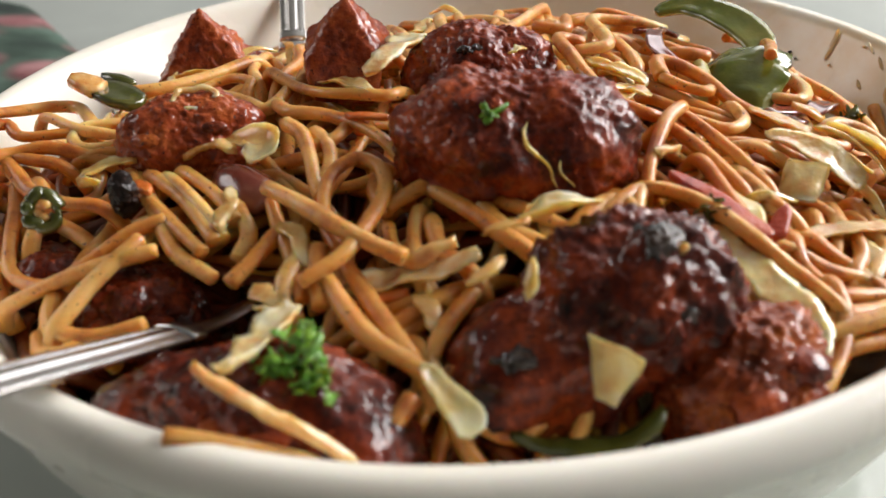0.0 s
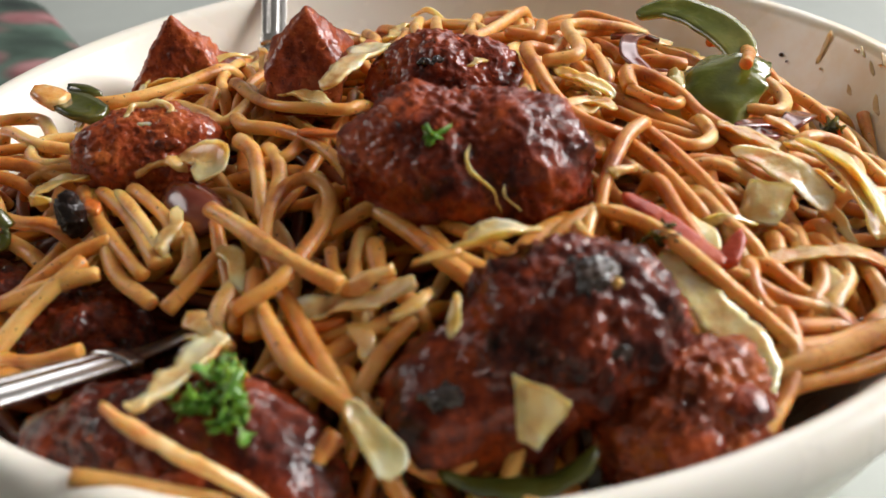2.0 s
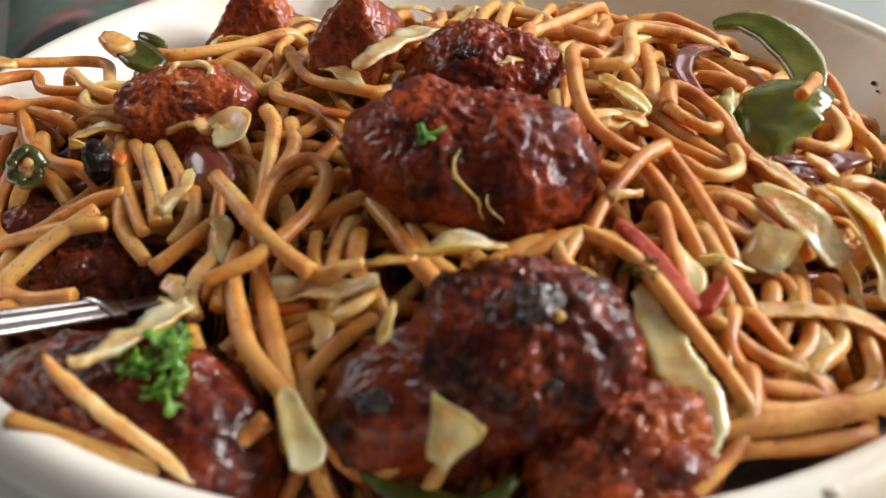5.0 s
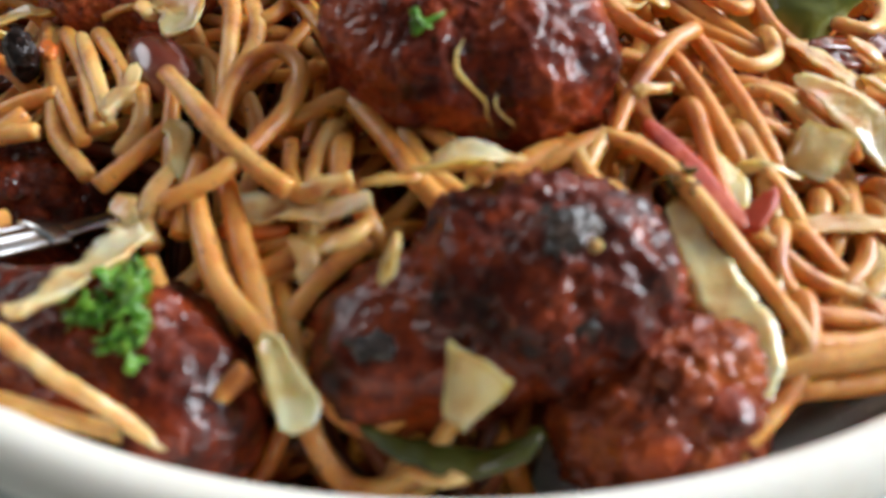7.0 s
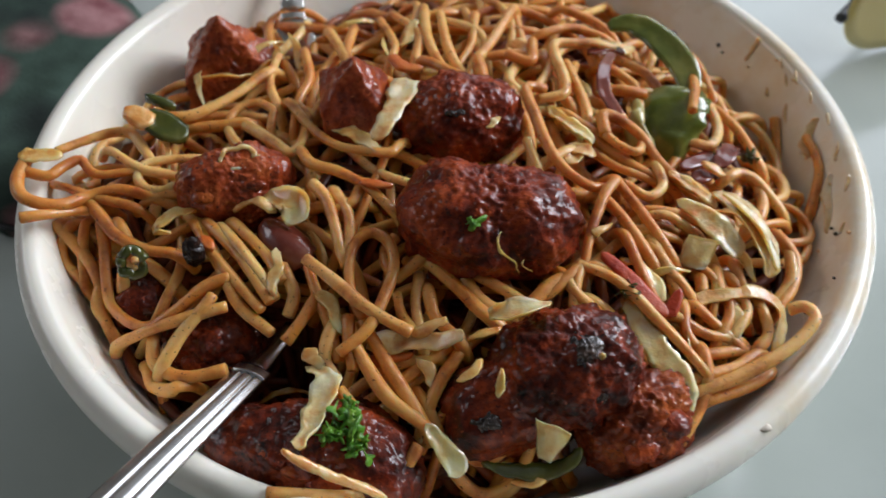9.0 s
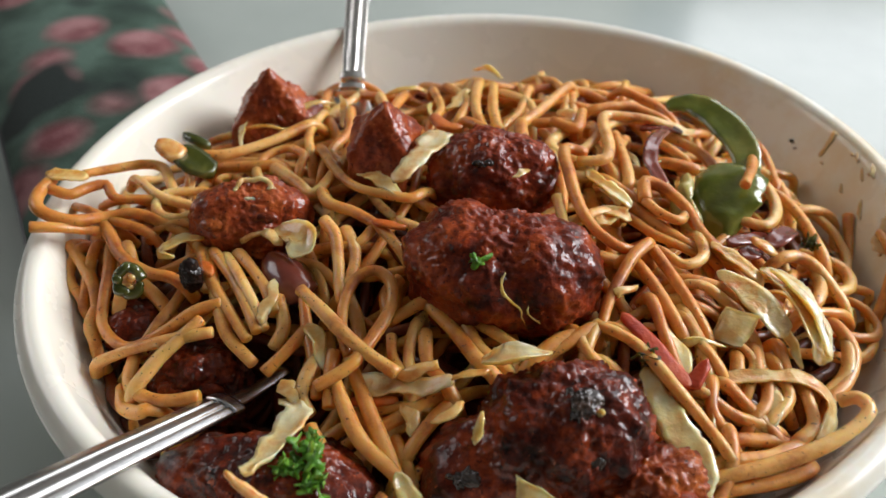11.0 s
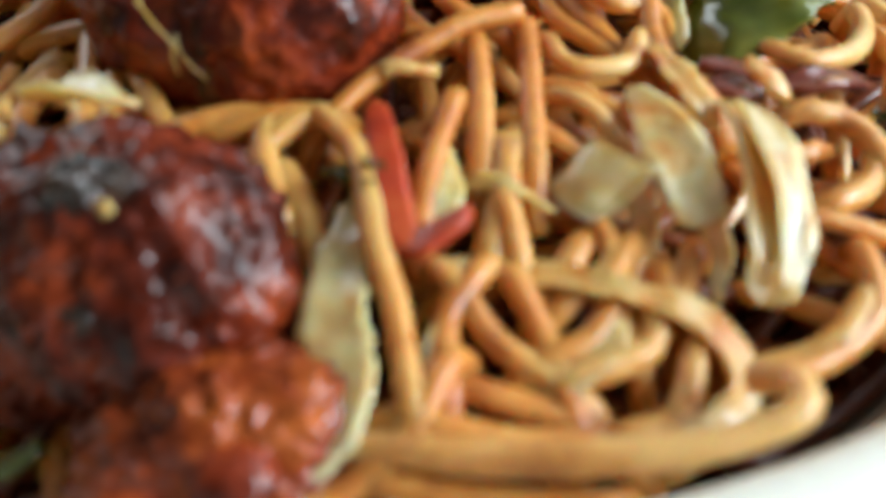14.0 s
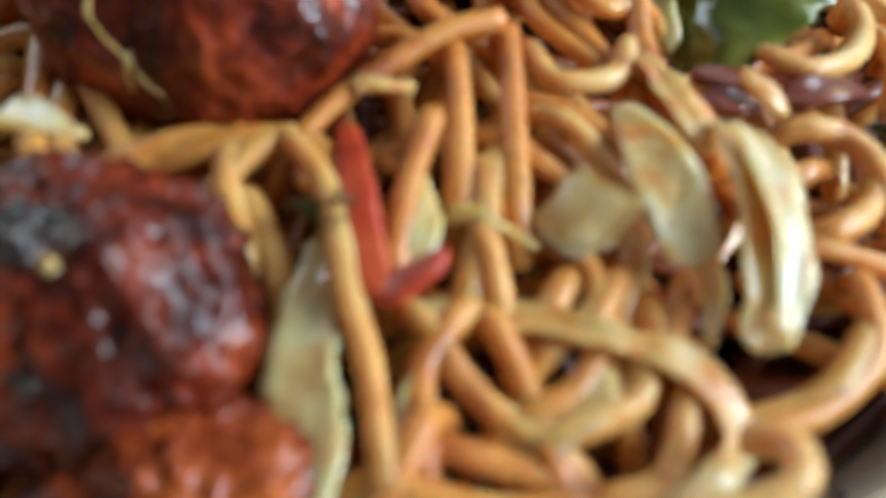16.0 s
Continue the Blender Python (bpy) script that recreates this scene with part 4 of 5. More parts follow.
shred("cabbage_shred", "small forked cabbage tip on noodles", "cabbage", CABBAGE, (2.3, 2.3, 0.7), (32.3, -32.1, 67.6), (33.6, -30.6, 68.1), (36.3, -28.3, 68.1), thick=1.0, cup=0.2)
shred("pepper_piece", "olive green pepper slice beneath a meatball", "pepper", PEPPER_DARK, (1.5, 3.2, 4.4, 4.0, 2.2), (2.9, -77.9, 48.0), (8.9, -79.3, 47.0), (15.5, -80.2, 47.0), (21.4, -79.4, 49.0), (24.6, -77.3, 51.0), thick=1.6, cup=0.12, ragged=0.15, wrinkle=0.4)
shred("cabbage_shred", "cream scrap under a green pepper slice", "cabbage", CABBAGE, (2.0, 3.3, 2.0), (9.9, -82.3, 46.0), (13.4, -82.4, 46.5), (17.0, -82.1, 47.0), thick=1.2, cup=0.2)
shred("pepper_piece", "dark green pepper slice beside the bowl wall", "pepper", PEPPER_DARK, (5.4, 8.1, 8.1, 5.4), (-77.5, 14.3, 68.0), (-74.0, 11.9, 67.5), (-70.1, 9.3, 67.0), (-65.8, 7.4, 66.0), thick=3.0, cup=0.3, ragged=0.03)
shred("pepper_piece", "orange-brown blunt end of a pepper slice", "pepper", CABBAGE_ORANGE, (4.5, 5.9, 5.4), (-81.2, 13.9, 70.0), (-77.8, 12.0, 69.5), (-74.5, 9.9, 68.5), thick=3.2, cup=0.2, ragged=0.03)
shred("pepper_strip", "thin dark green bean-like strip by the wall", "pepper", PEPPER_DARK, (2.7, 3.2, 2.7), (-78.1, 22.8, 67.0), (-73.8, 20.4, 67.0), (-70.1, 19.1, 66.0), thick=2.4, cup=0.1, ragged=0.03)
shred("onion_slice", "glossy red-brown onion petal under noodles", "onion", ONION_RED, (6.3, 9.9, 9.9, 7.2), (-44.7, -20.2, 63.2), (-40.8, -24.5, 63.9), (-37.3, -28.3, 63.4), (-33.7, -31.2, 62.0), thick=2.4, cup=-0.5)
shred("onion_slice", "red onion tip beside the green pepper", "onion", ONION_RED, (2.7, 4.5, 3.6), (59.0, -7.1, 63.7), (62.7, -4.4, 62.9), (69.9, 0.8, 60.6), thick=1.6, cup=0.3)
shred("carrot_piece", "orange-red carrot sliver at the back", "carrot", CARROT, (3.1, 4.0, 2.2), (-13.4, 33.9, 69.6), (-9.7, 28.5, 70.3), (-4.8, 27.7, 70.0), thick=1.8, cup=0.1, ragged=0.03)
shred("carrot_piece", "small orange carrot sliver between noodles", "carrot", CARROT, (1.8, 2.7, 1.4), (-21.8, -14.8, 70.7), (-17.8, -16.0, 71.0), (-13.8, -16.6, 70.7), thick=1.2, cup=0.1)
shred("carrot_piece", "small red carrot scrap beside a dark bit", "carrot", CARROT, (1.8, 3.1, 1.8), (-59.3, -24.0, 63.7), (-57.6, -26.5, 63.6), (-56.0, -28.3, 63.2), thick=1.4, cup=0.1)
shred("carrot_piece", "orange edge of carrot under a cabbage stem", "carrot", CARROT, (2.2, 2.7, 1.4), (-20.6, -56.4, 57.0), (-15.8, -56.6, 57.6), (-10.4, -56.6, 58.6), thick=1.8, cup=0.1, ragged=0.03)
shred("onion_slice", "grey translucent onion curl at the back", "onion", ONION_RED, (2.2, 3.6, 3.1), (41.3, 35.1, 67.8), (47.6, 38.7, 66.8), (52.6, 38.0, 65.2), thick=1.2, cup=0.3)
solo("cabbage_piece", tile(((13.6, -77.2, 64.6), (20.8, -79.2, 60.9), (16.2, -83.0, 56.8), (14.0, -82.4, 57.4)), 1.3, 5, 0.3), CABBAGE_PALE, "pale green triangular cabbage piece lying on a meatball", "cabbage")
shred("cabbage_shred", "translucent pale cabbage shred draped over a dark chunk", "cabbage", CABBAGE_WHITE, (2.0, 6.3, 5.3, 4.0, 2.6), (-33.4, -59.2, 59.0), (-29.7, -62.9, 60.0), (-30.2, -68.4, 61.5), (-32.1, -75.9, 63.0), (-34.1, -81.6, 65.0), thick=0.9, cup=0.3, ragged=0.12)
shred("cabbage_leaf", "wide sauced cabbage leaf with shiny edge", "cabbage", CABBAGE_GLOSSY, (2.0, 4.6, 6.4, 6.2, 4.5), (54.5, -19.5, 65.5), (58.6, -23.6, 65.6), (62.5, -28.1, 64.8), (66.0, -31.5, 62.6), (68.0, -33.5, 60.4), thick=0.7, cup=0.3, tilt=-10, ragged=0.08, wrinkle=0.45, ends=0.01)
shred("cabbage_leaf", "long glossy pale cabbage strip on the noodles", "cabbage", CABBAGE_GLOSSY, (3.0, 6.2, 6.6, 6.0, 5.2), (64.6, -17.0, 65.2), (68.6, -22.0, 65.8), (72.2, -27.6, 64.0), (74.4, -33.0, 60.8), (75.2, -37.6, 56.8), thick=0.8, cup=0.4, tilt=16, ragged=0.07, twist=-12, wrinkle=0.45, ends=0.0)
shred("cabbage_leaf", "curled inner fold of a pale cabbage strip", "cabbage", CABBAGE_WHITE, (1.5, 3.4, 3.8, 2.6, 1.5), (66.0, -19.2, 66.6), (70.0, -24.4, 66.4), (73.6, -29.2, 63.9), (75.8, -33.6, 61.0), (76.6, -36.6, 58.8), thick=0.7, cup=0.5, tilt=28, ragged=0.08, wrinkle=0.4)
shred("cabbage_leaf", "small yellow-green cabbage edge under the leaf", "cabbage", CABBAGE_GREEN, (1.5, 3.4, 2.3, 1.1), (65.0, -27.8, 61.2), (68.1, -31.5, 59.9), (70.2, -34.3, 57.9), (71.0, -38.3, 56.0), thick=0.9, cup=0.3)
solo("cabbage_piece", tile(((51.9, -35.3, 60.8), (55.2, -30.2, 64.9), (62.1, -32.2, 64.4), (58.6, -37.5, 60.3)), 1.8, 3), CABBAGE_PALE, "square translucent cabbage stem piece", "cabbage")
shred("cabbage_shred", "cream cabbage bit with burnt edge", "cabbage", CABBAGE_ORANGE, (2.0, 4.0, 3.3, 2.0), (54.8, -10.7, 66.4), (59.2, -15.6, 66.0), (61.8, -18.5, 65.1), (64.4, -21.0, 63.2), thick=1.1, cup=0.3, ragged=0.2)
shred("pepper_strip", "red pepper strip bent across the noodles", "pepper", CHILI, (2.3, 3.1, 3.4, 3.8, 3.1), (33.4, -36.0, 66.3), (38.6, -42.4, 65.4), (42.9, -47.9, 63.6), (46.7, -51.4, 62.1), thick=1.8, cup=0.2, ragged=0.03)
shred("pepper_strip", "short red pepper end turned upwards", "pepper", CHILI, (3.6, 3.2, 1.8), (46.3, -51.6, 62.1), (48.2, -48.8, 63.4), (50.0, -46.1, 64.6), thick=1.8, cup=0.2, ragged=0.03)
shred("cabbage_shred", "pale cabbage shred along a chili strip", "cabbage", CABBAGE_GREEN, (1.3, 2.6, 2.6, 1.3), (37.7, -35.7, 64.8), (42.5, -38.2, 64.5), (46.1, -42.6, 63.1), (46.0, -45.9, 61.5), thick=1.1, cup=0.2)
shred("pepper_strip", "curved green pepper strip bent at the back of the heap", "pepper", PEPPER, (4.0, 7.0, 8.0, 8.0, 6.0), (48.7, 46.4, 68.7), (56.0, 44.0, 70.3), (62.2, 36.0, 70.0), (66.5, 27.0, 67.8), (67.2, 19.5, 65.5), thick=2.2, cup=0.25, tilt=-18, ragged=0.03)
shred("pepper_piece", "wide glossy green pepper flap on the noodles", "pepper", PEPPER, (11.0, 18.0, 18.0, 13.0, 6.0), (63.5, 21.0, 66.8), (61.5, 15.0, 66.8), (59.5, 9.0, 65.0), (58.8, 4.0, 62.2), (59.3, 0.0, 58.6), thick=1.8, cup=-0.16, tilt=-10, ragged=0.05, wrinkle=0.9)
shred("pepper_piece", "pale translucent inside edge of green pepper", "pepper", PEPPER_PALE, (2.5, 5.5, 6.0, 3.0), (51.8, 16.0, 66.6), (50.2, 11.0, 65.6), (50.6, 6.0, 63.4), (53.5, 2.0, 60.8), thick=1.6, cup=-0.15, tilt=-20, ragged=0.10, wrinkle=0.9)
shred("onion_slice", "dark red onion arc behind the green pepper", "onion", ONION_RED, (3.1, 4.0, 3.6, 2.7), (45.2, 7.4, 68.9), (42.3, 15.0, 70.2), (43.2, 23.1, 70.7), (47.9, 34.6, 68.0), thick=1.4, cup=0.3)
shred("onion_slice", "glossy dark red onion under the green pepper", "onion", ONION_RED, (3.6, 5.4, 4.5), (68.8, -5.4, 62.2), (71.8, -1.9, 62.5), (75.4, 3.7, 60.5), thick=1.8, cup=0.4)
shred("onion_slice", "small red onion bit below the green pepper", "onion", ONION_RED, (3.6, 4.5, 3.6), (61.1, -10.2, 63.0), (63.9, -9.5, 63.3), (66.1, -6.8, 61.9), thick=1.6, cup=0.3)
shred("cabbage_shred", "yellow cabbage frill between noodle arcs", "cabbage", CABBAGE_GREEN, (2.0, 3.3, 2.0), (26.0, 10.3, 70.6), (32.1, 2.1, 70.9), (36.6, -2.3, 69.2), thick=0.9, cup=0.4, ragged=0.12)
shred("cabbage_shred", "sauced cabbage frill between noodle arcs", "cabbage", CABBAGE_ORANGE, (2.0, 4.0, 2.0), (28.1, -4.2, 69.2), (32.8, -4.9, 69.6), (36.3, -5.8, 68.1), thick=0.9, cup=0.4, ragged=0.12)
shred("carrot_piece", "orange carrot scrap near the dark leaf bit", "carrot", CABBAGE_ORANGE, (1.8, 3.6, 1.8), (64.0, -6.5, 65.4), (67.2, -8.5, 64.5), (69.7, -8.9, 62.8), thick=1.4, cup=0.1)
shred("cabbage_strip", "pale tapering cabbage strip in front of a chunk", "cabbage", CABBAGE, (1.2, 2.1, 2.0, 1.2), (-36.8, -82.8, 66.5), (-31.6, -85.1, 63.0), (-25.0, -86.3, 59.0), (-16.5, -87.2, 52.0), thick=1.6, cup=0.1, ragged=0.04)
def smear(label, widths, *points, thick=0.5):
    return shred("sauce_smear", label, "smear", STAIN, widths, *[on_wall(p, 0.05) for p in points], thick=0.5 * thick, cup=0.0, ragged=0.3)


smear("wide brown sauce smear dried on the bowl wall", (2.6, 5.2, 5.4, 4.0), (98.8, 16.0, 58.2), (97.7, 13.9, 55.4), (97.2, 10.5, 52.6), (97.0, 8.0, 51.5))
smear("brown sauce streak dried on the bowl wall", (0.9, 1.4, 0.9), (88.1, 45.4, 61.6), (87.1, 44.7, 58.0), (86.0, 44.0, 54.0))
smear("brown sauce film dried on the bowl wall", (1.5, 4.6, 4.0, 1.6), (99.4, -2.0, 55.2), (98.0, -8.0, 53.3), (97.8, -12.9, 53.0), (95.6, -19.0, 51.0))
for x, y, z, n in ((93.6, 23.9, 52.1, 2.6), (96.2, 30.0, 60.0, 2.0), (100.8, 2.5, 58.4, 2.4), (97.4, 22.0, 59.5, 1.6), (94.0, 31.5, 57.5, 1.8), (99.2, 12.5, 60.5, 1.6), (99.6, -9.0, 58.6, 2.2), (97.0, -21.5, 55.6, 1.6), (93.0, 36.0, 59.6, 1.5), (91.0, 33.0, 52.0, 1.4)):
    smear("small brown sauce spot on the bowl wall", (0.4, 0.55 * n, 0.7 * n, 0.4), (x, y + n, z + 0.7 * n), (x, y, z), (x, y - 0.8 * n, z - 0.5 * n), thick=0.3)
smear("faint brown sauce spot on the bowl wall", (1.0, 3.4, 3.0, 1.0), (-77.5, 35.9, 33.8), (-73.1, 38.1, 31.0), (-68.4, 41.2, 28.3), thick=0.3)


def stuck(label, wide, *points):
    return solo("stuck_noodle", strand([on_wall(p, 0.4 * wide) for p in points], wide, 10, 3), NOODLE, label, "noodle")


stuck("brown noodle loop stuck to the bowl wall", 2.7, (97.2, 13.0, 54.0), (97.7, 7.1, 54.2), (98.0, 0.6, 53.2), (96.3, -7.0, 49.7), (94.1, -11.5, 46.5), (92.3, -9.9, 43.0))
stuck("short noodle end stuck upright on the bowl wall", 2.7, (91.6, 24.6, 50.0), (92.0, 16.8, 46.2), (91.7, 10.1, 42.1), (90.5, 4.0, 39.0))

# ---- fried chunks ----
def chunk(name, label, mat, centre, **how):
    return solo(name, lump(centre, **how), mat, label, "meatball")


ball_front = chunk("meatball", "dark glazed fried vegetable ball with charred patches", CRUST, (8, -25, 69), seed=4,
      nubs=1.3,
      lobes=(((-7, 0, 0), (14, 13, 12.5)), ((10, -3, 0), (11.5, 12.5, 11.5)), ((-2, -8, -2), (11, 8, 10))))
ball_back = chunk("meatball", "round glazed fried vegetable ball behind a larger one", CRUST, (4.5, 9.5, 66), seed=9,
      lobes=(((-3, 0, 0.5), (13.5, 12, 12.5)), ((6, 1, -1), (10.5, 11, 11))))
ball_charred = chunk("meatball", "large charred fried ball with bluish shiny highlights", CRUST_DARK, (22, -62, 56), seed=14,
      nubs=1.3, grain=(1.15, 1.15, 0.75), rough=1.1, soft=1.4,
      lobes=(((3, 0.5, 2.5), (13.6, 12.6, 13.6)), ((-6, 1, 2.2), (10, 10.5, 12.4)), ((-9, -4, -4), (10, 10, 10)), ((-18, -5, -6), (10, 11, 10.5))))
ball_amber = chunk("meatball", "red-brown broken fried ball against the bowl wall", CRUST_AMBER, (37, -71, 47.5), seed=23, nubs=1.4,
      lobes=(((0, 0, 0), (12, 10, 11)), ((6, 5, 2), (7.5, 7, 8))))
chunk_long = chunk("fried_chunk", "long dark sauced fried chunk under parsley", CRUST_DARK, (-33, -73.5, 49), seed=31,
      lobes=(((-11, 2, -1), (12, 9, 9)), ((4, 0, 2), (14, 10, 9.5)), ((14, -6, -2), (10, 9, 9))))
chunk_tip = chunk("fried_chunk", "pointed dark red fried chunk leaning on the wall", CRUST_RED, (-60.5, 48, 57), seed=37, rough=0.7,
      cuts=(((-0.80, -0.1, 0.60), 10.5), ((0.74, -0.1, 0.66), 11.2), ((0.05, -0.90, 0.42), 8.0), ((0.1, 0.9, 0.45), 8.0), ((0, 0, -1), 11), ((-1, 0, -0.1), 11.0), ((1, 0, -0.2), 12)))
chunk("fried_chunk", "pointed glossy red fried chunk on the noodles", CRUST_RED, (-23.0, 13, 74.5), seed=41, rough=0.6, level=5,
      cuts=(((-0.72, -0.1, 0.66), 6.8), ((0.78, -0.15, 0.58), 7.0), ((0.0, -0.85, 0.50), 6.2), ((0.1, 0.9, 0.45), 6.4), ((0, 0, -1), 8), ((-0.95, 0, -0.3), 8), ((0.95, 0, -0.3), 8)))
chunk_oblong = chunk("fried_chunk", "oblong red-brown fried chunk with an onion ring", CRUST_RED, (-53, -6.5, 64), seed=47, rough=0.8,
      lobes=(((-6, -2, 0), (8, 7, 7.5)), ((5, 1, 1), (9, 7, 7.5)), ((0, -3, -3), (9, 7, 7))))
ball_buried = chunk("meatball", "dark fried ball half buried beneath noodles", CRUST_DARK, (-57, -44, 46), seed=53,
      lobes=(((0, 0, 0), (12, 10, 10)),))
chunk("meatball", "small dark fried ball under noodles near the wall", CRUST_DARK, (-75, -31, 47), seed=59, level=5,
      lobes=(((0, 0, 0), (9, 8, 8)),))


# ---- bits stuck to the chunks ----
part("onion_thread", leaf([(8.9, -39.0, 78.6), (9.4, -41.5, 76.0), (11.0, -42.8, 72.0), (13.2, -43.0, 67.6)], (0.5, 0.9, 0.6, 0.3), 0.4, 0.2, seed=3), CABBAGE_ORANGE, ball_front, "thin pale onion thread")
part("onion_thread", leaf([(14.0, -41.5, 73.0), (15.0, -42.8, 70.0), (16.5, -42.8, 67.5)], (0.3, 0.5, 0.3), 0.3, 0.2, seed=4), CABBAGE_ORANGE, ball_front, "thin pale onion thread")
part("char_patch", lump((13.3, -35.8, 74.0), lobes=(((0, 0, 0), (3.2, 1.6, 1.5)),), seed=71, level=5, rough=1.0, soft=1), BURNT, ball_front, "burnt black crust patch")
part("char_patch", lump((-0.8, -36.8, 73.4), lobes=(((0, 0, 0), (2.2, 1.6, 1.6)),), seed=72, level=5, rough=1.0, soft=1), BURNT, ball_front, "burnt black crust patch")
part("onion_thread", leaf([(13.8, -1.2, 77.0), (11.2, -3.6, 78.2), (8.5, -6.0, 77.6)], (0.8, 1.8, 0.8), 0.6, 0.2, seed=5), CABBAGE, ball_back, "pale onion sliver")
part("char_patch", lump((2.5, 2.2, 76.4), lobes=(((0, 0, 0), (2.6, 1.2, 1.2)),), seed=73, level=5, rough=0.9, soft=1), BURNT, ball_back, "burnt black crust patch")
part("char_patch", lump((23.8, -65.3, 69.3), lobes=(((0, 0, 0), (2.0, 3.2, 3.0)), ((1.5, 2, 1.2), (2.6, 2.4, 1.4)), ((3, -2, -4), (2, 2, 3))), seed=74, level=5, rough=1.1, soft=1), BURNT, ball_charred, "burnt black crust patch")
part("char_patch", lump((26.0, -72.4, 62.2), lobes=(((0, 0, 0), (3.4, 1.4, 1.8)),), seed=75, level=5, rough=1.2, soft=1), BURNT, ball_charred, "burnt black crust patch")
part("char_patch", lump((3.5, -73.4, 57.6), lobes=(((0, 0, 0), (3.4, 1.8, 1.8)),), seed=76, level=5, rough=1.2, soft=1), BURNT, ball_charred, "burnt black crust patch")
part("garlic_bit", lump((27.9, -66.9, 70.4), lobes=(((0, 0, 0), (0.9, 0.7, 1.0)),), seed=77, level=4, rough=0.3, soft=1), CABBAGE, ball_charred, "pale garlic bit")


def skin(ob, *ways):
    """Points on a chunk's skin, in millimetres, outermost along each way."""
    co = np.array([v.co[:] for v in ob.data.vertices])
    mid = co.mean(0)
    return [tuple((co[int(np.argmax(unit(co - mid) @ unit(np.array(w, float))))] + np.array(ob.location)) / MM) for w in ways]


for ob, ways in ((ball_amber, ((0.4, -0.3, 0.8), (-0.1, -0.7, 0.6))), (chunk_long, ((-0.6, -0.3, 0.7), (0.2, -0.8, 0.5)))):
    for i, p in enumerate(skin(ob, *ways)):
        part("crust_lump", lump(p, lobes=(((0, 0, -2.2), (3.6, 2.4, 2.0)), ((2, 1, -2.6), (2.2, 2.6, 1.8))), seed=80 + i, level=5, rough=1.0, soft=1), CRUST, ob, "darker fried crust lump")
for i, p in enumerate(skin(chunk_long, (-0.3, -0.7, 0.6), (0.45, -0.2, 0.85))):
    part("glaze_drop", lump(p, lobes=(((0, 0, -1.0), (3.0, 1.7, 1.2)),), seed=90 + i, level=4, rough=0.4, soft=1), CRUST_AMBER, chunk_long, "thick red sauce drop")

for i, p in enumerate(skin(chunk_tip, (-0.9, -0.4, -0.25), (-0.7, -0.3, -0.65))):
    part("char_patch", lump(p, lobes=(((0.6, 0.6, 0), (2.2, 3.0, 3.6)),), seed=95 + i, level=4, rough=0.5, soft=1), CHAR, chunk_tip, "burnt black crust edge")
for i, p in enumerate(skin(chunk_oblong, (-0.5, -0.8, 0.4), (0.6, -0.6, 0.5))):
    part("glaze_drop", lump(p, lobes=(((0, 0.6, -0.6), (3.0, 1.6, 1.3)),), seed=100 + i, level=4, rough=0.4, soft=1), CRUST_AMBER, chunk_oblong, "thick red sauce drop")
for i, p in enumerate(skin(ball_buried, (0.5, -0.6, 0.6), (-0.3, -0.7, 0.6))):
    part("crust_lump", lump(p, lobes=(((0, 0, -1.6), (3.2, 2.2, 1.8)),), seed=104 + i, level=4, rough=0.8, soft=1), CRUST, ball_buried, "darker fried crust lump")

# ---- small toppings ----
def ring(name, label, category, mat, centre, radius, thick, normal, squash=1.0):
    n = Vector(normal).normalized()
    q = n.to_track_quat("Z", "Y").to_matrix()
    pts = [np.array(centre) + np.array(q @ Vector((radius * math.cos(a), radius * squash * math.sin(a), 0))) for a in np.linspace(0, 2 * math.pi * 0.97, 16)]
    pts = np.array(pts) + np.random.default_rng(int(radius * 10)).normal(0, 0.09 * radius, (16, 3))
    return solo(name, strand(pts, thick, 8, 5, 0.7, 0.8), mat, label, category)


ring("onion_ring", "small translucent onion ring on a fried chunk", "onion", CABBAGE_WHITE, (-50.5, -7.5, 72.8), 4.0, 1.4, (0.1, -0.5, 1), 0.7)
chili = ring("chili_ring", "dark green chili ring with pale seeds", "chili", PEPPER_DARK, (-74.5, -30.0, 62.2), 2.4, 2.7, (0.35, -0.8, 0.6), 1.2)
for x, y, z in ((-75.2, -30.5, 62.0), (-73.9, -30.2, 63.2), (-74.4, -30.8, 61.0)):
    part("seed", lump((x, y, z), lobes=(((0, 0, 0), (1.0, 0.8, 0.9)),), seed=int(z * 10), level=3, rough=0.2, soft=0.5), CABBAGE, chili, "pale chili seed")
solo("burnt_chili", lump((-60.3, -29.0, 64.2), lobes=(((0, 0, 0), (2.4, 2.2, 4.4)),), seed=61, level=5, rough=0.7, soft=1), CHAR, "shrivelled black chili piece on the noodles", "chili")


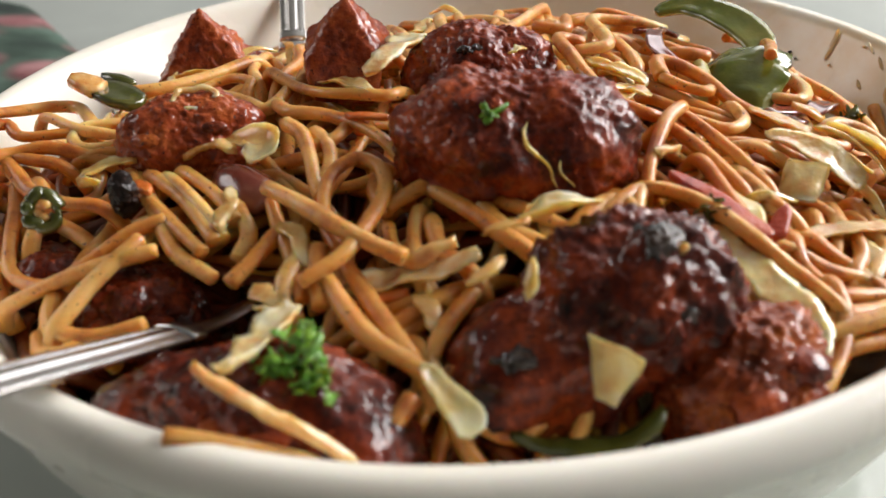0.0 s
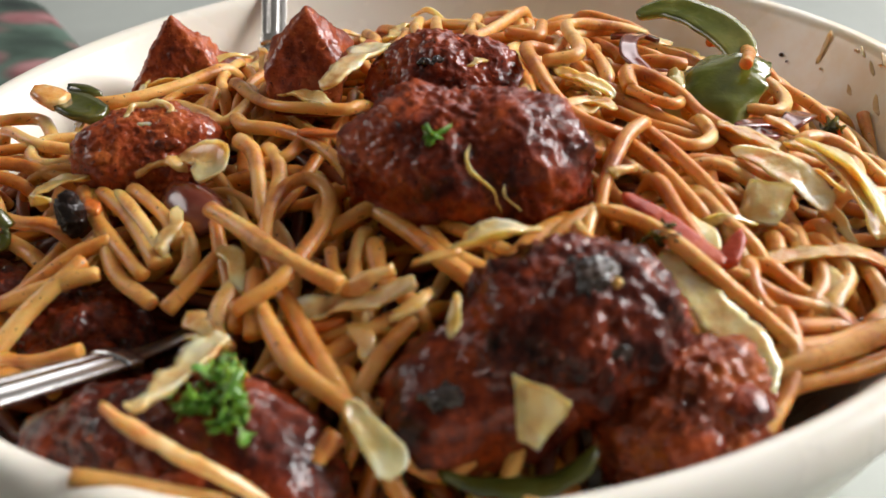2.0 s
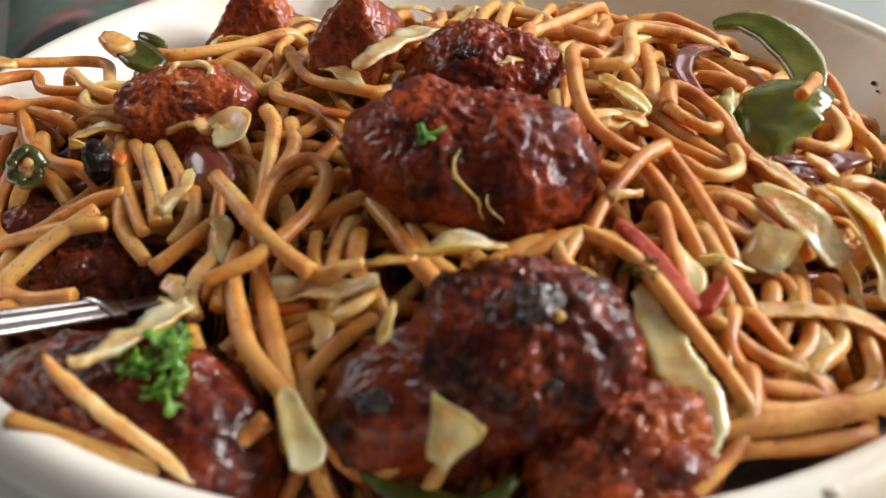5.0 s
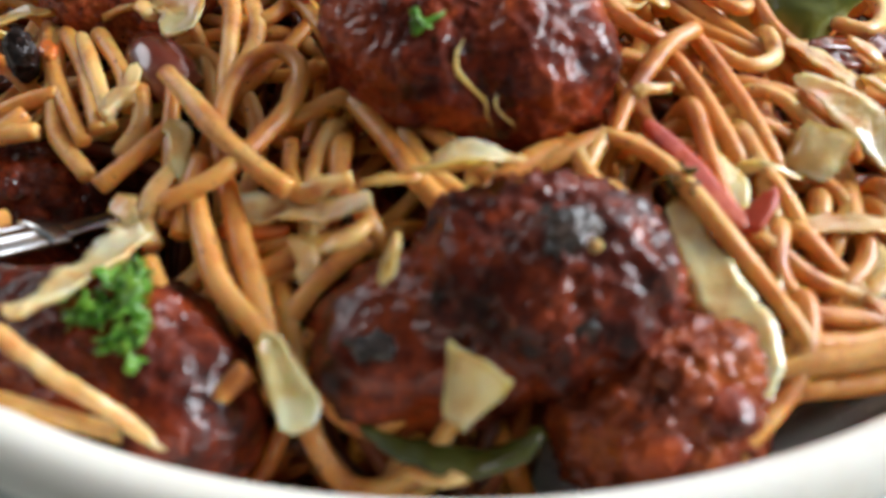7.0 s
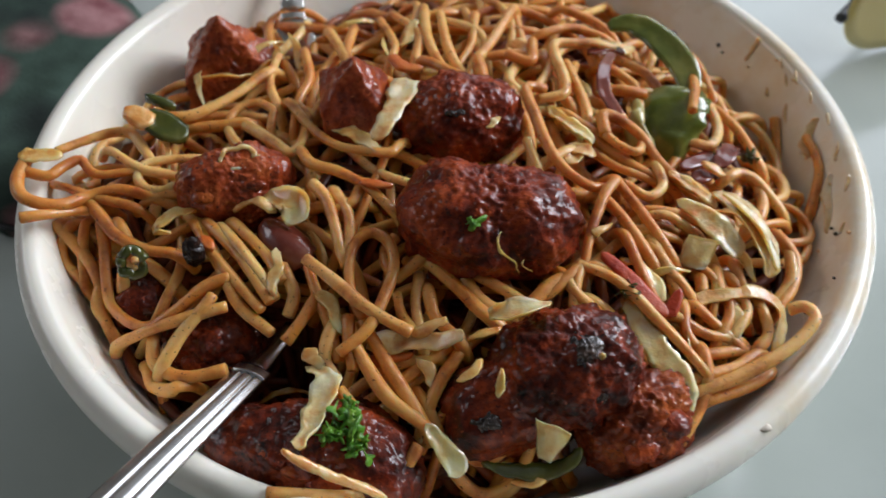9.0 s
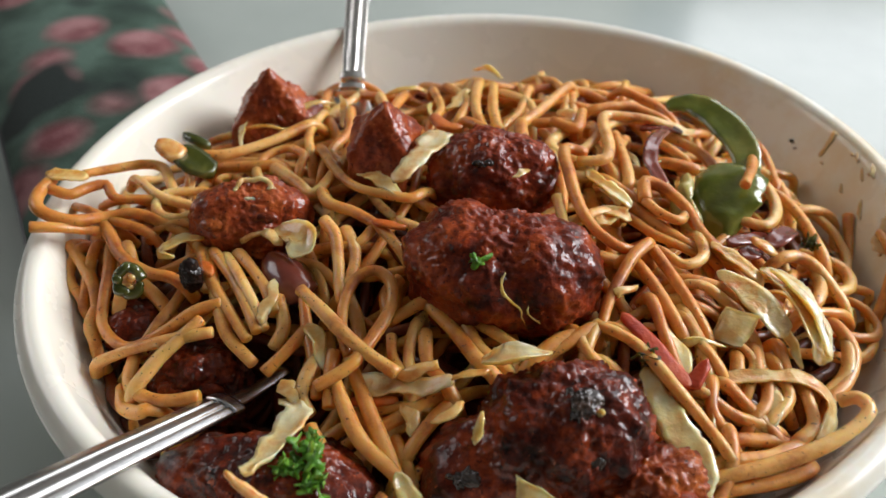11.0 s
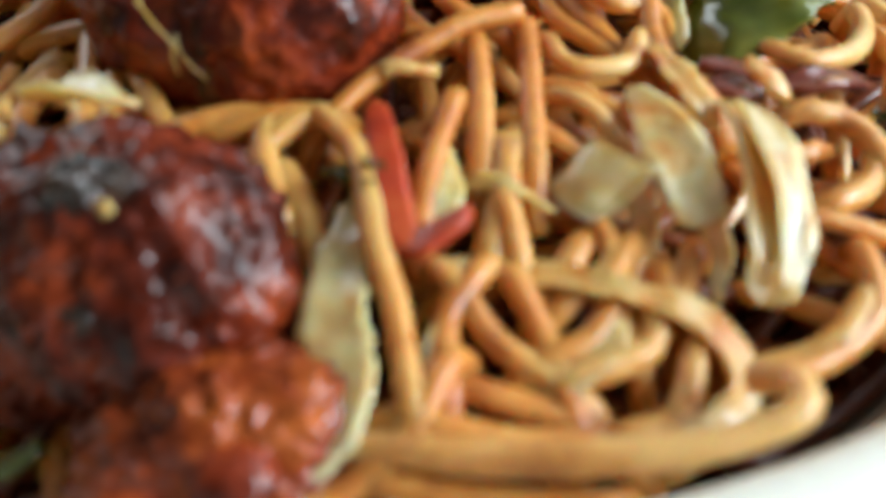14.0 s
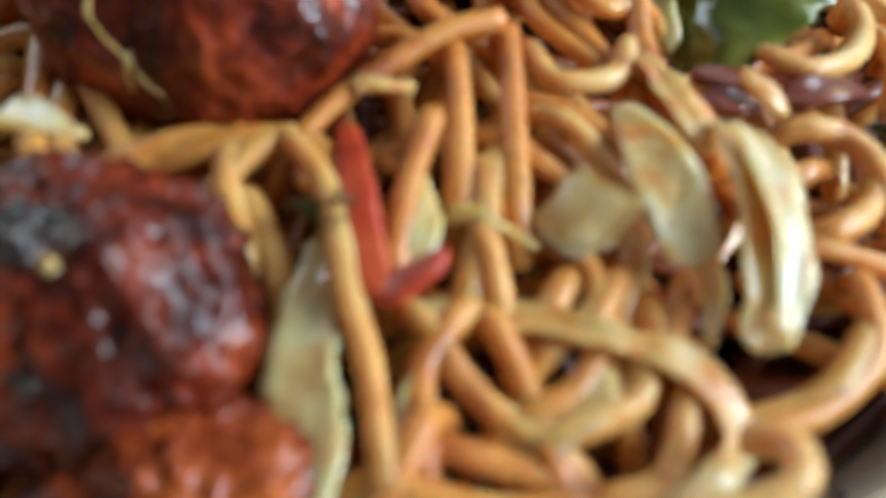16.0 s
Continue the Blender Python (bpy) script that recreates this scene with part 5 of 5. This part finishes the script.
def sprig(centre, count, spread, seed):
    """Chopped curly parsley: little lobed, folded leaflets on short stems."""
    rng = np.random.default_rng(seed)
    v, f = [], []
    for _ in range(count):
        o = np.array(centre) + np.array([rng.normal(0, spread[0]), rng.normal(0, spread[1]), 0])
        o[2] += rng.uniform(0, spread[2])
        q = Euler((rng.uniform(-1.0, 1.0) + 0.3, rng.uniform(-0.9, 0.9), rng.uniform(0, 6.3))).to_matrix()
        size, k, lobes = rng.uniform(1.5, 2.7), 24, int(rng.integers(3, 6))
        base = len(v)
        for z in (0.0, -0.16):
            v.append(o + np.array(q @ Vector((0, 0, z))))
            for i in range(k):
                a = 2 * math.pi * i / k
                r = size * (0.72 + 0.30 * math.cos(lobes * a))
                p = Vector((r * math.cos(a), 0.8 * r * math.sin(a), 0.42 * r * math.sin(2.0 * a + 1) + z))
                v.append(o + np.array(q @ p))
        for i in range(k):
            a, b = base + 1 + i, base + 1 + (i + 1) % k
            f += [(base, a, b), (base + k + 1, b + k + 1, a + k + 1), (a, a + k + 1, b + k + 1, b)]
    return np.array(v) * MM, f


sp = thing("parsley_sprig", "chopped bright green parsley on a dark chunk", "parsley", (-26, -78, 61))
part("parsley_leaves", sprig((-24.5, -72.5, 61.5), 20, (1.5, 1.3, 1.6), 1), PARSLEY, sp, kind="stuff")
part("parsley_leaves", sprig((-28.0, -76.5, 60.5), 15, (1.4, 1.0, 1.2), 2), PARSLEY, sp, kind="stuff")
part("parsley_leaves", sprig((-22.5, -78.8, 59.5), 12, (1.0, 1.2, 1.2), 3), PARSLEY, sp, kind="stuff")
part("parsley_stem", strand([(-28, -76, 60.5), (-25, -76, 61.3), (-23, -78.5, 60)], 0.8, 6, 2), PARSLEY, sp)
solo("parsley_scrap", sprig((3.8, -36.5, 79.0), 3, (0.4, 0.4, 0.3), 5), PARSLEY, "tiny green herb scrap on a meatball", "parsley", kind="stuff")
solo("parsley_scrap", sprig((37.2, -46.6, 64.6), 5, (1.2, 0.8, 0.6), 6), PEPPER_DARK, "dark green herb scrap under a chili strip", "parsley", kind="stuff")
solo("parsley_scrap", sprig((80.5, 2.0, 58.3), 6, (1.3, 1.0, 0.8), 7), PEPPER_DARK, "dark green herb leaf on the noodles", "parsley", kind="stuff")
solo("burnt_scrap", lump((66.0, 46, 65.5), lobes=(((0, 0, 0), (3.4, 1.6, 1.2)),), seed=66, level=3, rough=0.4, soft=1), BURNT, "dark burnt scrap at the edge of pepper", "scrap")


rng = np.random.default_rng(77)
kept = 0
while kept < 26:
    x, y = rng.uniform(-72, 82), rng.uniform(-60, 72)
    if math.hypot(x, y) > 84 or math.hypot(x - 8, y + 20) < 34 or math.hypot(x - 22, y + 64) < 30 or math.hypot(x + 22, y - 10) < 14 or math.hypot(x + 53, y + 8) < 15:
        continue
    h, n, z = rng.uniform(0, 6.3), rng.uniform(4.5, 9.0), mound(x, y) + rng.uniform(-0.5, 1.5)
    turn = rng.uniform(-0.6, 0.6)
    line = [(x - n * math.cos(h), y - n * math.sin(h), z - 1.5), (x, y, z + 0.8), (x + n * math.cos(h + turn), y + n * math.sin(h + turn), z - 1.2)]
    shred("cabbage_sliver", "thin stir-fried cabbage sliver among the noodles", "cabbage", (CABBAGE, CABBAGE_ORANGE, CABBAGE_ORANGE, CABBAGE_GREEN)[int(rng.integers(4))], (0.7, rng.uniform(1.2, 2.4), rng.uniform(1.0, 2.0), 0.5), *line, thick=0.8, cup=0.35, tilt=rng.uniform(-40, 40))["group"] = "cabbage slivers"
    kept += 1
for _ in range(16):
    a, z = rng.uniform(-0.6, 0.7), rng.uniform(48, 60)
    solo("herb_fleck", lump(on_wall((95 * math.cos(a), 90 * math.sin(a), z), 0.25), lobes=(((0, 0, 0), (0.5, 0.5, 0.35)),), seed=int(900 * z), level=2, rough=0.15, soft=0.4), (BURNT, STAIN)[int(rng.integers(2))], "tiny dark fleck on the bowl wall", "fleck", group="flecks on the bowl wall")


# ---- the cutlery ----
def handle(line, widths, thick, grooves):
    """A flat handle: an arched section with lengthwise grooves."""
    pts = glide(line, 1.5)
    n = len(pts)
    w = np.interp(np.linspace(0, 1, n), np.linspace(0, 1, len(widths)), widths)
    u = np.linspace(-1, 1, 33)
    dip = sum(0.45 * np.exp(-((u - g) / 0.085) ** 2) for g in grooves)
    sec = np.zeros((n, 66, 2))
    for i in range(n):
        top = np.stack([u * w[i] / 2, thick * (0.5 - 0.35 * u**2) - dip], -1)
        under = np.stack([u * w[i] / 2, thick * (-0.5 + 0.25 * u**2)], -1)[::-1]
        sec[i] = np.vstack([top, under])
    return sweep(pts, sec)


fork = thing("fork", "steel fork with grooved handle resting on the rim", "fork", (-70, -95, 66))
part("handle", handle([(-47.2, -56, 52.8), (-54, -70.8, 60.2), (-61, -85.7, 67.6), (-73, -112, 80), (-92, -153, 97)], (7.6, 8.6, 9.6, 11, 12.5), 2.0, (-0.42, 0.30)), STEEL, fork, "grooved steel handle")
part("collar", handle([(-46.2, -54, 51.8), (-47.4, -56.6, 53.2)], (8.2, 8.0), 2.3, ()), STEEL, fork)
part("neck", handle([(-46.4, -54.4, 51.8), (-42.5, -46, 48), (-39, -38, 46)], (5, 3.5, 4), 1.8, ()), STEEL, fork)
spoon = thing("spoon", "steel spoon with grooved handle standing in the noodles", "spoon", (-43, 72, 50))
part("handle", handle([(-43.2, 75.5, 57.5), (-44.2, 88, 64), (-45.2, 101, 70.5), (-47, 122, 80), (-51, 165, 93)], (6.6, 7.2, 8, 9.5, 12), 1.8, (-0.42, 0.42)), STEEL, spoon, "grooved steel handle")
part("collar", handle([(-43.1, 74.6, 57), (-43.3, 76.8, 58.2)], (7.4, 7.4), 2.5, ()), STEEL, spoon)
part("collar", handle([(-43.0, 71.6, 55.2), (-43.1, 73.4, 56.2)], (7.6, 7.4), 2.4, ()), STEEL, spoon)
part("spoon_bowl", handle([(-43, 73, 55.6), (-42.3, 65, 51), (-41, 55, 46), (-40, 44, 43)], (7.4, 14, 26, 30), 1.6, ()), STEEL, spoon)

# ---- things on the table ----
pouch = thing("fabric_pouch", "dark green floral fabric pouch on the table", "pouch", (-169, 156, 0))
part("pouch_body", slab(-169, 156, 83, 255, 0.0, 14, 20, radians(32), 9), FLORAL, pouch)
part("pouch_seam", slab(-169, 156, 86, 258, 5.5, 7.0, 21, radians(32)), BLACK, pouch)

glasses = thing("sunglasses", "sunglasses with yellow tinted lenses and black arms", "sunglasses", (190, 140, 0))


def lens_shape(x, y, z, turn, bulge=2.0):
    v, f, k = [], [], 40
    c, s = math.cos(turn), math.sin(turn)
    for depth in (0.0, 1.6):
        for ringi in range(6):
            q = ringi / 5
            for i in range(k):
                a = 2 * math.pi * i / k
                r = (abs(math.cos(a)) ** 2.6 + abs(math.sin(a)) ** 2.6) ** (-1 / 2.6)
                px, pz = 27 * q * r * math.cos(a), 22 * q * r * math.sin(a)
                py = depth + bulge * (1 - q * q)
                v.append((x + c * px - s * py, y + s * px + c * py, z + pz))
    for d in range(2):
        for ringi in range(5):
            for i in range(k):
                a, b = d * 6 * k + ringi * k + i, d * 6 * k + ringi * k + (i + 1) % k
                f.append((a, b, b + k, a + k))
    f += [(5 * k + i, 5 * k + (i + 1) % k, 11 * k + (i + 1) % k, 11 * k + i) for i in range(k)]
    return np.array(v) * MM, f


for x, y in ((184, 119), (246, 135)):
    part("lens", lens_shape(x, y, 24, radians(14)), LENS, glasses, "yellow tinted lens")
part("bridge", strand([(208, 125, 32), (215, 126, 35), (222, 128, 32)], 2.4, 8, 1), STEEL, glasses)
part("arm", strand([(155, 113, 20), (171, 129, 21), (201, 157, 20), (231, 187, 14)], 4.2, 8, 2), BLACK, glasses, "black plastic arm")
part("arm", strand([(274, 143, 34), (281, 177, 30), (286, 227, 16)], 4.2, 8, 3), BLACK, glasses, "black plastic arm")
part("nose_pad", lump((169, 106, 5), lobes=(((11, 0, 0), (3.5, 3, 5)),), seed=3, level=3, rough=0.1, soft=1), BLACK, glasses)

# ---- the buried part of the heap ----
rng = np.random.default_rng(12)
def in_hollow(line):
    """The dark gap that the fork has opened, and the bare wall at the right."""
    if any(bowl_share(x, y, z) > 0.88 and -1.25 < math.atan2(y, x) < -0.55 for x, y, z in line):
        return True
    return any(math.hypot((x + 40) / 1.2, y + 50) < 12.5 and z > 36 for x, y, z in line)


while len(noodles.children) < 296:
    depth = rng.choice([3.0, 4.5, 6.0, 8.0, 10.5])
    line = wander(rng, depth, rng.uniform(35, 95))
    if in_hollow(line):
        continue
    part("noodle", strand(line, rng.uniform(2.5, 3.1), 8, len(noodles.children), 0.9, 1.6), NOODLE, noodles)
# buried strands take the colour with the gap shade in it
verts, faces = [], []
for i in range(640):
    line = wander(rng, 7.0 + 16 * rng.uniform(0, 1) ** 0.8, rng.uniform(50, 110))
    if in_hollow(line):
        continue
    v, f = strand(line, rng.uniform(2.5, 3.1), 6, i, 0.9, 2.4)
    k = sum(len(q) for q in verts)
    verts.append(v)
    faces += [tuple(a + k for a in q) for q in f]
part("noodle_tangle", (np.vstack(verts), faces), TANGLE, noodles, "buried noodle strands, gap shade in their colour", kind="stuff")
